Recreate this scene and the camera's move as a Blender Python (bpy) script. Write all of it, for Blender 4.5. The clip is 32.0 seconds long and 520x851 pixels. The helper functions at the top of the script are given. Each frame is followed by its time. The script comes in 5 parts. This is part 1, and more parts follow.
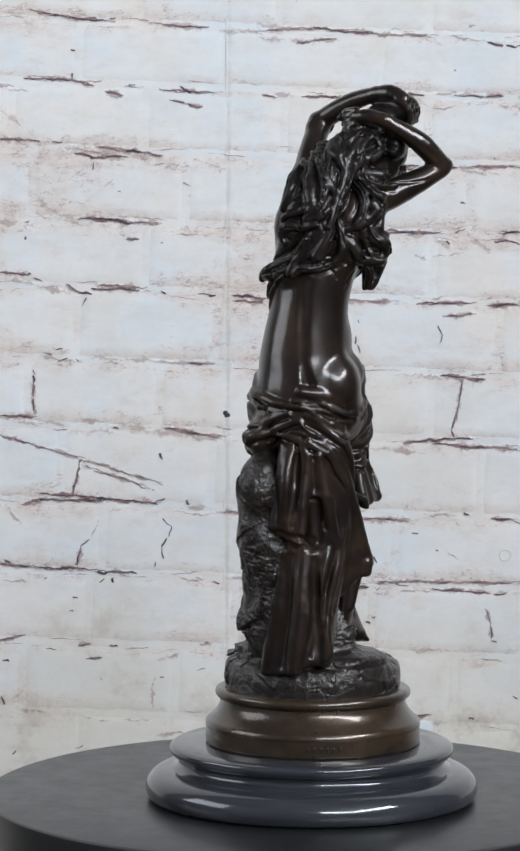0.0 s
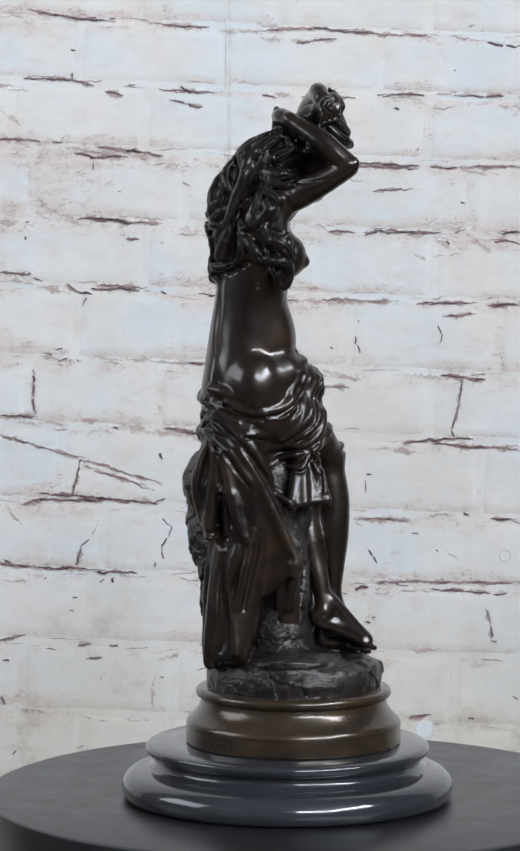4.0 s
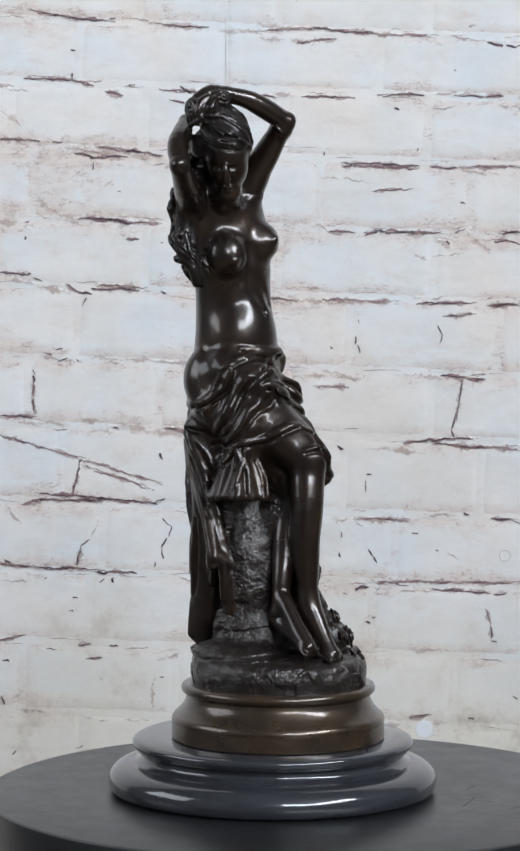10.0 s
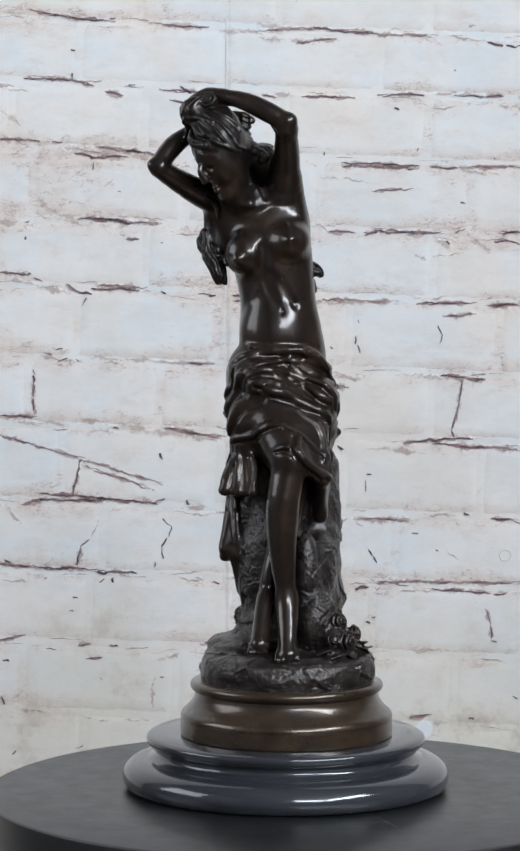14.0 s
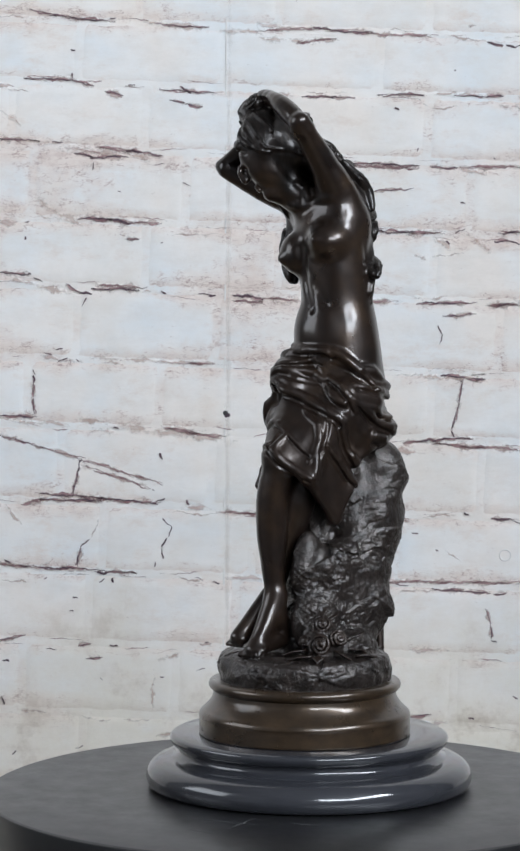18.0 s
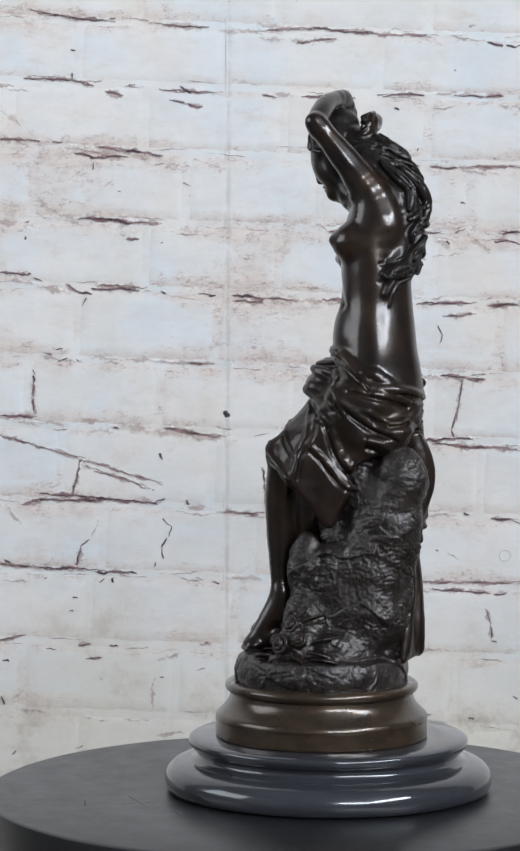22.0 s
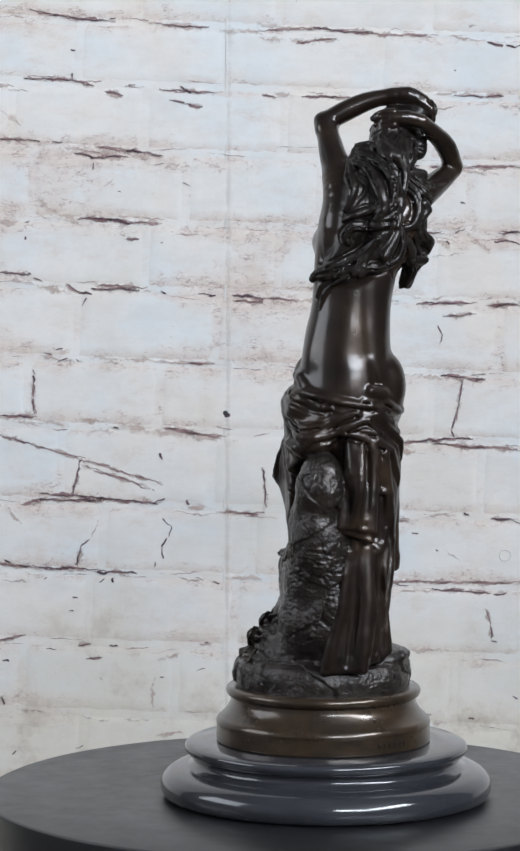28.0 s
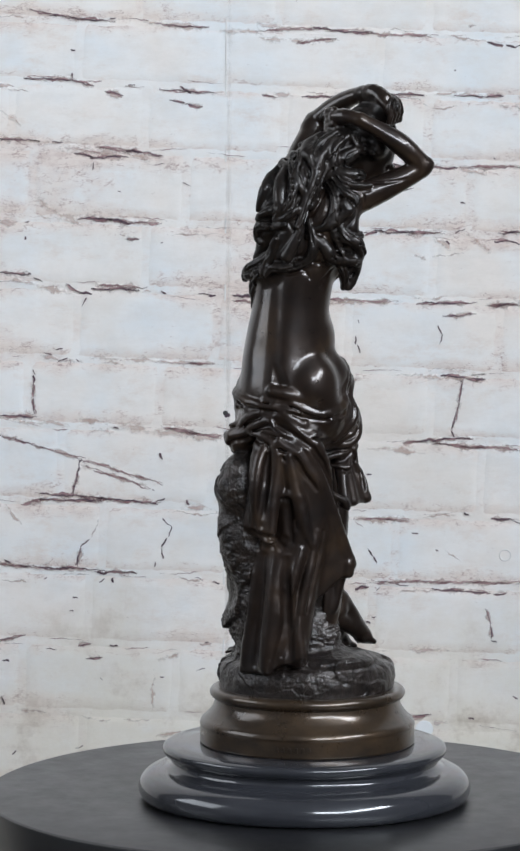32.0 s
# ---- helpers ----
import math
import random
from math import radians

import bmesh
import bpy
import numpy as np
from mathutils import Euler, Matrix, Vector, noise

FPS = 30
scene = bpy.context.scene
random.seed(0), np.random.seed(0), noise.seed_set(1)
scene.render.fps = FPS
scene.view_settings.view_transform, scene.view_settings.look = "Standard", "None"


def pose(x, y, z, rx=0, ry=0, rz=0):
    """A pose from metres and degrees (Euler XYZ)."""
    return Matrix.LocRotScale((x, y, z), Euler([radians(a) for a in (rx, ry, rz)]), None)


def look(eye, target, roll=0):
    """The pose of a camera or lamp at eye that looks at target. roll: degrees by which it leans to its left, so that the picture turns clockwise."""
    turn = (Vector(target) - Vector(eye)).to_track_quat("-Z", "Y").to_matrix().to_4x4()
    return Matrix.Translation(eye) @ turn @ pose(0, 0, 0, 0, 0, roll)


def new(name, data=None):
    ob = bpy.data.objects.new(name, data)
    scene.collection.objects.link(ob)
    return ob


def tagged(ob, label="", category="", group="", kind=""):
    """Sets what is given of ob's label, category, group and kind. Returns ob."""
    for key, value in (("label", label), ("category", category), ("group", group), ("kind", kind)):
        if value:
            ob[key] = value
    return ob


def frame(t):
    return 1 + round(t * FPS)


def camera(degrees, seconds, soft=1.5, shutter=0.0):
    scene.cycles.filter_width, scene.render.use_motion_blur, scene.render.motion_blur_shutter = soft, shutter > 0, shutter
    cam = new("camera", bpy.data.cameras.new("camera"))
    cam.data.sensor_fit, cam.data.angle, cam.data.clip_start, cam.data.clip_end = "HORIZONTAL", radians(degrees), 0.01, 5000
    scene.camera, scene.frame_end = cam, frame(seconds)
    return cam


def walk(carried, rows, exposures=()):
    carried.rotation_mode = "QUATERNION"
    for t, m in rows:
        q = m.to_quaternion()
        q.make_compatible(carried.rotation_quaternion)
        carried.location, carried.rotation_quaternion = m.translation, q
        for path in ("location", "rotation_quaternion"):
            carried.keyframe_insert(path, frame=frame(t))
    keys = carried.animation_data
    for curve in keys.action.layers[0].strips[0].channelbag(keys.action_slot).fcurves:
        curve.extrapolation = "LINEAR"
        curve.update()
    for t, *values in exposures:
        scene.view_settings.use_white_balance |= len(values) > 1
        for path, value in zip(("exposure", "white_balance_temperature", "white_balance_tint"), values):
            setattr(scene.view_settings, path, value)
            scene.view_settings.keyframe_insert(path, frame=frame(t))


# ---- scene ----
# ------------------------------------------------------------------ camera
LENGTH = 32.0
cam = camera(9.778, LENGTH, soft=2.45)
HOME = Matrix.Translation((-0.0288, -2.005, 0.3983)) @ pose(0, 0, 0, 85.605, 0, 0) @ pose(0, 0, 0, 0, 0, 0.15)
walk(cam, [(0.0, HOME), (LENGTH, HOME)], exposures=[(0.0, 0.0, 6500, 10), (LENGTH, 0.0, 6500, 10)])

# the platter turns clockwise, one turn in 30.85 s; the figure stands a little off its axis
PERIOD = 30.85
FRONT_TIME = 13.0
OFFSET = 0.02015


def spin(t):
    """Degrees turned at t, zero when the figure faces the camera."""
    return -360.0 * (t - FRONT_TIME) / PERIOD


# ------------------------------------------------------------------ world and light
world = bpy.data.worlds.new("daylight")
scene.world = world
world.use_nodes = True
wn = world.node_tree.nodes
sky = wn.new("ShaderNodeTexSky")
sky.sky_type = "NISHITA"
sky.sun_disc = False
sky.sun_elevation = radians(40)
sky.sun_rotation = radians(120)
wn["Background"].inputs["Strength"].default_value = 0.1
world.node_tree.links.new(sky.outputs[0], wn["Background"].inputs["Color"])


def window_light(name, m, width, height, watts, colour):
    data = bpy.data.lights.new(name, "AREA")
    data.shape, data.size, data.size_y = "RECTANGLE", width, height
    data.energy, data.color = watts, colour
    ob = new(name, data)
    ob.matrix_world = m
    return ob


# openings of the room: (wall, along from, along to, bottom, top)
ROOM_X, ROOM_BACK, ROOM_FRONT = 1.9, -3.6, 1.05
FLOOR_Z, CEIL_Z = -0.95, 2.30
RIGHT_WIN = (-3.55, -0.90, 1.30, 2.05)
LEFT_WIN = (-1.00, 0.30, 0.50, 1.60)
BACK_WIN = (0.40, 1.85, 1.30, 2.05)
window_light("window_daylight", look((ROOM_X + 0.02, sum(RIGHT_WIN[:2]) / 2, sum(RIGHT_WIN[2:]) / 2), (0, sum(RIGHT_WIN[:2]) / 2, sum(RIGHT_WIN[2:]) / 2)),
             RIGHT_WIN[1] - RIGHT_WIN[0], RIGHT_WIN[3] - RIGHT_WIN[2], 163, (0.83, 0.91, 1.0))
window_light("window_daylight", look((-ROOM_X - 0.02, sum(LEFT_WIN[:2]) / 2, sum(LEFT_WIN[2:]) / 2), (0, sum(LEFT_WIN[:2]) / 2, sum(LEFT_WIN[2:]) / 2)),
             LEFT_WIN[1] - LEFT_WIN[0], LEFT_WIN[3] - LEFT_WIN[2], 17, (0.89, 0.94, 1.0))

window_light("window_daylight", look((sum(BACK_WIN[:2]) / 2, ROOM_BACK - 0.02, sum(BACK_WIN[2:]) / 2), (sum(BACK_WIN[:2]) / 2, 0, sum(BACK_WIN[2:]) / 2)),
             BACK_WIN[1] - BACK_WIN[0], BACK_WIN[3] - BACK_WIN[2], 79, (0.83, 0.91, 1.0))

# ------------------------------------------------------------------ materials


class Mat:
    """A small wrapper to wire node materials."""

    def __init__(self, name):
        self.m = bpy.data.materials.new(name)
        self.m.use_nodes = True
        self.t = self.m.node_tree
        self.p = self.t.nodes["Principled BSDF"]

    def node(self, kind, **values):
        n = self.t.nodes.new(kind)
        for key, value in values.items():
            n.inputs[key.replace("_", " ")].default_value = value
        return n

    def link(self, a, b):
        self.t.links.new(a, b)

    def where(self, kind="Object"):
        if kind == "World":
            return self.node("ShaderNodeNewGeometry").outputs["Position"]
        return self.node("ShaderNodeTexCoord").outputs[kind]

    def noise(self, scale, detail=4.0, rough=0.55, kind="Object", stretch=None):
        src = self.where(kind)
        if stretch:
            mp = self.node("ShaderNodeMapping", Scale=stretch)
            self.link(src, mp.inputs["Vector"])
            src = mp.outputs["Vector"]
        n = self.node("ShaderNodeTexNoise", Scale=scale, Detail=detail, Roughness=rough)
        self.link(src, n.inputs["Vector"])
        return n.outputs["Fac"]

    def ramp(self, src, stops):
        r = self.node("ShaderNodeValToRGB")
        els = r.color_ramp.elements
        while len(els) < len(stops):
            els.new(0.5)
        for e, (at, c) in zip(els, stops):
            e.position = at
            e.color = (*c, 1) if isinstance(c, tuple) else (c, c, c, 1)
        self.link(src, r.inputs["Fac"])
        return r.outputs["Color"]

    def mix(self, fac, a, b, mode="MIX"):
        n = self.node("ShaderNodeMix")
        n.data_type, n.blend_type = "RGBA", mode
        for k, v in ((0, fac), (6, a), (7, b)):
            if isinstance(v, (int, float)):
                n.inputs[k].default_value = v
            elif isinstance(v, tuple):
                n.inputs[k].default_value = (*v, 1)
            else:
                self.link(v, n.inputs[k])
        return n.outputs[2]

    def bump(self, src, strength, distance):
        b = self.node("ShaderNodeBump", Strength=strength, Distance=distance)
        self.link(src, b.inputs["Height"])
        self.link(b.outputs["Normal"], self.p.inputs["Normal"])

    def base(self, c):
        if isinstance(c, tuple):
            self.p.inputs["Base Color"].default_value = (*c, 1)
        else:
            self.link(c, self.p.inputs["Base Color"])

    def rough(self, c):
        if isinstance(c, float):
            self.p.inputs["Roughness"].default_value = c
        else:
            self.link(c, self.p.inputs["Roughness"])


def bronze_material():
    k = Mat("patinated_bronze")
    cloud = k.noise(38, 5)
    grain = k.noise(420, 3)
    stone, lathe, draped = k.node("ShaderNodeAttribute"), k.node("ShaderNodeAttribute"), k.node("ShaderNodeAttribute")
    stone.attribute_name, lathe.attribute_name, draped.attribute_name = "stone", "turned", "draped"
    brown = k.ramp(cloud, [(0.3, (0.0115, 0.0075, 0.0062)), (0.55, (0.024, 0.0150, 0.0108)), (0.8, (0.054, 0.033, 0.019))])
    gold = k.ramp(k.noise(40, 7, 0.65, stretch=(1, 1, 2)), [(0.3, (0.026, 0.0185, 0.013)), (0.75, (0.080, 0.050, 0.028))])
    c = k.mix(lathe.outputs["Fac"], brown, gold)
    rocky = k.noise(130, 8, 0.7)
    c = k.mix(stone.outputs["Fac"], c, k.ramp(rocky, [(0.35, (0.011, 0.0083, 0.0074)), (0.65, (0.040, 0.031, 0.0270))]))
    hair = k.node("ShaderNodeAttribute")
    hair.attribute_name = "hair"
    strands = k.noise(230, 5, 0.6, stretch=(1, 1, 0.14))
    c = k.mix(hair.outputs["Fac"], c, k.ramp(strands, [(0.35, (0.007, 0.0055, 0.0050)), (0.7, (0.024, 0.018, 0.0150))]))
    k.base(c)
    k.p.inputs["Metallic"].default_value = 0.5
    k.p.inputs["Specular IOR Level"].default_value = 0.3
    r = k.ramp(k.noise(70, 6, 0.65), [(0.3, 0.26), (0.7, 0.36)])
    r = k.mix(draped.outputs["Fac"], r, k.ramp(k.noise(90, 6, 0.7), [(0.3, 0.34), (0.7, 0.46)]))
    r = k.mix(hair.outputs["Fac"], r, (0.42, 0.42, 0.42))
    r = k.mix(lathe.outputs["Fac"], r, k.ramp(k.noise(50, 6, 0.7), [(0.3, 0.24), (0.7, 0.36)]))
    r = k.mix(stone.outputs["Fac"], r, k.ramp(rocky, [(0.35, 0.42), (0.65, 0.28)]))
    k.rough(r)
    # clear lacquer over the patina, thin on the hewn rock
    k.link(k.mix(hair.outputs["Fac"], k.mix(stone.outputs["Fac"], k.mix(draped.outputs["Fac"], (0.55, 0.55, 0.55), (0.34, 0.34, 0.34)), (0.45, 0.45, 0.45)), (0.24, 0.24, 0.24)), k.p.inputs["Coat Weight"])
    k.link(k.ramp(k.noise(110, 6, 0.7), [(0.3, 0.11), (0.7, 0.19)]), k.p.inputs["Coat Roughness"])
    k.p.inputs["Coat IOR"].default_value = 1.55
    crinkle = k.mix(0.5, k.noise(150, 7, 0.72, stretch=(1, 1, 0.6)), k.noise(460, 5, 0.65))
    height = k.mix(stone.outputs["Fac"], k.mix(0.35, cloud, grain), crinkle)
    height = k.mix(hair.outputs["Fac"], height, strands)
    b = k.node("ShaderNodeBump", Distance=0.0012)
    k.link(k.ramp(k.mix(0.4, stone.outputs["Fac"], hair.outputs["Fac"], "ADD"), [(0.0, 0.10), (1.0, 0.8)]), b.inputs["Strength"])
    k.link(height, b.inputs["Height"])
    k.link(b.outputs["Normal"], k.p.inputs["Normal"])
    k.link(b.outputs["Normal"], k.p.inputs["Coat Normal"])
    return k.m


def marble_material():
    k = Mat("black_marble")
    veins = k.ramp(k.noise(26, 8, 0.7), [(0.48, 0.0), (0.50, 0.35), (0.52, 0.0)])
    k.base(k.mix(veins, k.ramp(k.noise(14, 6), [(0.3, (0.020, 0.0208, 0.0245)), (0.8, (0.036, 0.037, 0.043))]), (0.032, 0.032, 0.036)))
    k.rough(k.ramp(k.noise(35, 6, 0.6), [(0.35, 0.10), (0.75, 0.19)]))
    k.p.inputs["Coat Weight"].default_value = 0.45
    k.p.inputs["Coat Roughness"].default_value = 0.12
    k.bump(k.noise(700, 2), 0.04, 0.0003)
    return k.m


def satin_black_material():
    k = Mat("satin_black_laminate")
    k.base(k.ramp(k.noise(9, 6), [(0.3, (0.008, 0.008, 0.009)), (0.8, (0.014, 0.014, 0.015))]))
    k.rough(k.ramp(k.noise(45, 6, 0.7), [(0.3, 0.28), (0.75, 0.40)]))
    k.p.inputs["Specular IOR Level"].default_value = 0.6
    k.bump(k.noise(1500, 2), 0.05, 0.0002)
    return k.m


def plain_material(name, colour, rough, vary=0.08):
    k = Mat(name)
    lo = tuple(v * (1 - vary) for v in colour)
    k.base(k.ramp(k.noise(7, 6), [(0.3, lo), (0.75, colour)]))
    k.rough(rough)
    k.bump(k.noise(160, 3), 0.08, 0.001)
    return k.m


def limewash_material(name, joint):
    """Print of limewashed brick: white, cold and cream patches; tan and crazed where the wash looks worn off at the
    joints.
    """
    k = Mat(name)
    broad = k.ramp(k.noise(9, 5, kind="World"), [(0.36, (0.695, 0.755, 0.80)), (0.50, (0.765, 0.78, 0.785)), (0.64, (0.785, 0.75, 0.715))])
    c = broad
    if joint is None:
        info = k.node("ShaderNodeObjectInfo")
        tone = k.ramp(info.outputs["Random"], [(0.0, (0.70, 0.755, 0.80)), (0.35, (0.755, 0.765, 0.765)), (0.7, (0.77, 0.75, 0.725)), (1.0, (0.72, 0.76, 0.79))])
        c = k.mix(0.22, broad, tone)
    mottle = k.ramp(k.noise(34, 8, 0.72, stretch=(0.6, 1, 1.3), kind="World"), [(0.44, 0.0), (0.70, 0.45)])
    c = k.mix(mottle, c, (0.62, 0.595, 0.565))
    # how near a joint lies, broken up by noise
    if joint is None:
        att = k.node("ShaderNodeAttribute")
        att.attribute_name = "joint"
        near = att.outputs["Fac"]
    else:
        val = k.node("ShaderNodeValue")
        val.outputs[0].default_value = joint
        near = val.outputs[0]
    add = k.node("ShaderNodeMath")
    add.operation = "MULTIPLY_ADD"
    add.inputs[1].default_value = 0.46
    k.link(near, add.inputs[0])
    patchy = k.ramp(k.noise(7.5, 8, 0.70, stretch=(0.75, 1, 1.0), kind="World"), [(0.30, 0.0), (0.72, 0.92)])
    k.link(patchy, add.inputs[2])
    worn = k.ramp(add.outputs[0], [(0.58, 0.0), (0.80, 0.5), (0.96, 0.8)])
    c = k.mix(worn, c, k.ramp(k.noise(60, 8, 0.75, stretch=(0.6, 1, 1.2), kind="World"), [(0.35, (0.75, 0.70, 0.66)), (0.52, (0.68, 0.595, 0.55)), (0.68, (0.52, 0.42, 0.395))]))
    # crazing: thin wandering lines
    for scale, width, level, colour in ((22, 0.006, 0.62, (0.33, 0.225, 0.21)), (44, 0.008, 0.66, (0.31, 0.21, 0.20)), (80, 0.012, 0.74, (0.30, 0.20, 0.195))):
        lines = k.ramp(k.noise(scale, 5, 0.62, stretch=(0.5, 1, 1.5), kind="World"), [(0.5 - width, 0.0), (0.5, 1.0), (0.5 + width, 0.0)])
        gate = k.ramp(add.outputs[0], [(level - 0.04, 0.0), (level + 0.10, 0.95)])
        rag = k.ramp(k.noise(70, 4, 0.7, kind="World"), [(0.42, 0.0), (0.58, 1.0)])
        c = k.mix(k.mix(1.0, k.mix(1.0, lines, gate, "MULTIPLY"), rag, "MULTIPLY"), c, colour)
    tan_spots = k.ramp(k.noise(24, 9, 0.78, stretch=(0.6, 1, 1.3), kind="World"), [(0.54, 0.0), (0.72, 0.55)])
    c = k.mix(tan_spots, c, (0.60, 0.49, 0.42))
    dirt_shade = k.ramp(k.noise(5, 6, 0.6, kind="World"), [(0.50, 0.0), (0.72, 0.5)])
    c = k.mix(dirt_shade, c, (0.62, 0.60, 0.55))
    # cream to brown patches, denser lower on the wall
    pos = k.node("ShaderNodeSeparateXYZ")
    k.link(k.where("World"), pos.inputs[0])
    low_cream = k.node("ShaderNodeMath")
    low_cream.operation = "MULTIPLY_ADD"
    low_cream.inputs[1].default_value = -1.6
    k.link(pos.outputs["Z"], low_cream.inputs[0])
    k.link(k.noise(8, 8, 0.68, kind="World"), low_cream.inputs[2])
    c = k.mix(k.ramp(low_cream.outputs[0], [(0.50, 0.0), (0.80, 0.85)]), c, k.ramp(k.noise(18, 8, 0.7, kind="World"), [(0.36, (0.72, 0.71, 0.65)), (0.52, (0.67, 0.65, 0.58)), (0.64, (0.46, 0.42, 0.355))]))
    flecks = k.ramp(k.noise(95, 7, 0.85, stretch=(0.6, 1, 1), kind="World"), [(0.635, 0.0), (0.70, 0.8)])
    c = k.mix(flecks, c, (0.33, 0.27, 0.25))
    k.base(k.mix(1.0, c, (1.0, 0.955, 0.922), "MULTIPLY"))
    k.rough(0.72)
    k.bump(k.noise(55, 9, 0.75, stretch=(0.7, 1, 1.2), kind="World"), 0.3, 0.0015)
    return k.m


def mark_material(name, colour, pale, scale=220, soft=0.12, body=0.9, level=0.55):
    """A mark that thins out raggedly towards its edge."""
    k = Mat(name)
    k.base(k.ramp(k.noise(95, 6, 0.75, kind="World", stretch=(0.6, 1, 1)), [(0.36, colour), (0.68, pale)]))
    k.rough(0.8)
    att = k.node("ShaderNodeAttribute")
    att.attribute_name = "fade"
    add = k.node("ShaderNodeMath")
    add.operation = "MULTIPLY_ADD"
    add.inputs[1].default_value = 0.6
    k.link(att.outputs["Fac"], add.inputs[0])
    k.link(k.noise(scale, 7, 0.75, kind="World", stretch=(0.55, 1, 1)), add.inputs[2])
    k.link(k.ramp(add.outputs[0], [(level + 0.1, 0.0), (level + 0.1 + soft, body)]), k.p.inputs["Alpha"])
    return k.m


BRONZE = bronze_material()
MARBLE = marble_material()
SATIN = satin_black_material()
PAINT = plain_material("grey_wall_paint", (0.15, 0.15, 0.153), 0.6)
CEILING = plain_material("ceiling_paint", (0.17, 0.17, 0.17), 0.7)
BOARDS = plain_material("oak_floor", (0.24, 0.17, 0.11), 0.45, 0.3)
RUBBER = plain_material("black_rubber", (0.02, 0.02, 0.02), 0.6)
BRICK = limewash_material("printed_brick", None)
MORTAR = limewash_material("printed_mortar", 0.38)
DARK = mark_material("crack_dark", (0.035, 0.022, 0.034), (0.15, 0.088, 0.105), 300, 0.12, 1.0, 0.50)
RED = mark_material("crack_reddish", (0.17, 0.082, 0.092), (0.43, 0.28, 0.28), 240, 0.22, 0.85, 0.54)
TAN = mark_material("scuff_tan", (0.50, 0.36, 0.31), (0.68, 0.60, 0.55), 190, 0.40, 0.55, 0.60)
HALO = mark_material("scuff_halo", (0.48, 0.35, 0.32), (0.68, 0.60, 0.56), 140, 0.36, 0.65, 0.58)
# grey of the shade painted next to the seam
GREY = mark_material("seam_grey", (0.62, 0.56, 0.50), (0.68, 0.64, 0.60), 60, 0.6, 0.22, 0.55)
STREAK = mark_material("streak_grey", (0.10, 0.10, 0.105), (0.22, 0.22, 0.225), 420, 0.4, 0.7, 0.30)
CHALK = plain_material("chalk_white", (0.755, 0.77, 0.78), 0.7, 0.05)
PALE = plain_material("edge_pale", (0.70, 0.685, 0.665), 0.75)

# ------------------------------------------------------------------ mesh helpers


def mesh_of(name, bm, material, smooth=False):
    me = bpy.data.meshes.new(name)
    bm.normal_update()
    bm.to_mesh(me)
    bm.free()
    me.materials.append(material)
    if smooth:
        me.polygons.foreach_set("use_smooth", [True] * len(me.polygons))
    return me


def part(name, bm, material, parent, label="", smooth=False):
    """Links a bmesh as one mesh object under a thing or a part."""
    ob = new(name, mesh_of(name, bm, material, smooth))
    ob.parent = parent
    if label:
        tagged(ob, label)
    return ob


def box_bm(x0, x1, y0, y1, z0, z1, bevel=0.0, bm=None):
    bm = bm or bmesh.new()
    made = bmesh.ops.create_cube(bm, size=1.0, matrix=Matrix.Translation(((x0 + x1) / 2, (y0 + y1) / 2, (z0 + z1) / 2)) @ Matrix.Diagonal((x1 - x0, y1 - y0, z1 - z0, 1)))
    if bevel:
        edges = list({e for v in made["verts"] for e in v.link_edges})
        bmesh.ops.bevel(bm, geom=edges, offset=bevel, segments=2, affect="EDGES", profile=0.6)
    return bm


def lathe_bm(profile, steps=128, bm=None):
    """Turns (radius, height) points about the z axis; ends on the axis are closed."""
    bm = bm or bmesh.new()
    rings = []
    for r, z in profile:
        if r < 1e-6:
            rings.append([bm.verts.new((0, 0, z))])
        else:
            rings.append([bm.verts.new((r * math.cos(2 * math.pi * i / steps), r * math.sin(2 * math.pi * i / steps), z)) for i in range(steps)])
    for a, b in zip(rings, rings[1:]):
        for i in range(steps):
            j = (i + 1) % steps
            if len(a) == 1 and len(b) == 1:
                continue
            if len(a) == 1:
                bm.faces.new((a[0], b[j], b[i]))
            elif len(b) == 1:
                bm.faces.new((a[i], a[j], b[0]))
            else:
                bm.faces.new((a[i], a[j], b[j], b[i]))
    bmesh.ops.recalc_face_normals(bm, faces=bm.faces)
    return bm


def rounded(points, steps=6):
    """A smooth curve through (r, z) points, Catmull-Rom; a repeated point makes a sharp corner."""
    out = []
    for i in range(len(points) - 1):
        p1, p2 = points[i], points[i + 1]
        if p1 == p2:
            continue
        p0 = points[i - 1] if i else p1
        p3 = points[i + 2] if i + 2 < len(points) else p2
        for s in range(steps):
            t = s / steps
            out.append(tuple(0.5 * (2 * b + (c - a) * t + (2 * a - 5 * b + 4 * c - d) * t * t + (3 * b - a - 3 * c + d) * t ** 3) for a, b, c, d in zip(p0, p1, p2, p3)))
    out.append(points[-1])
    return out


# ------------------------------------------------------------------ the room


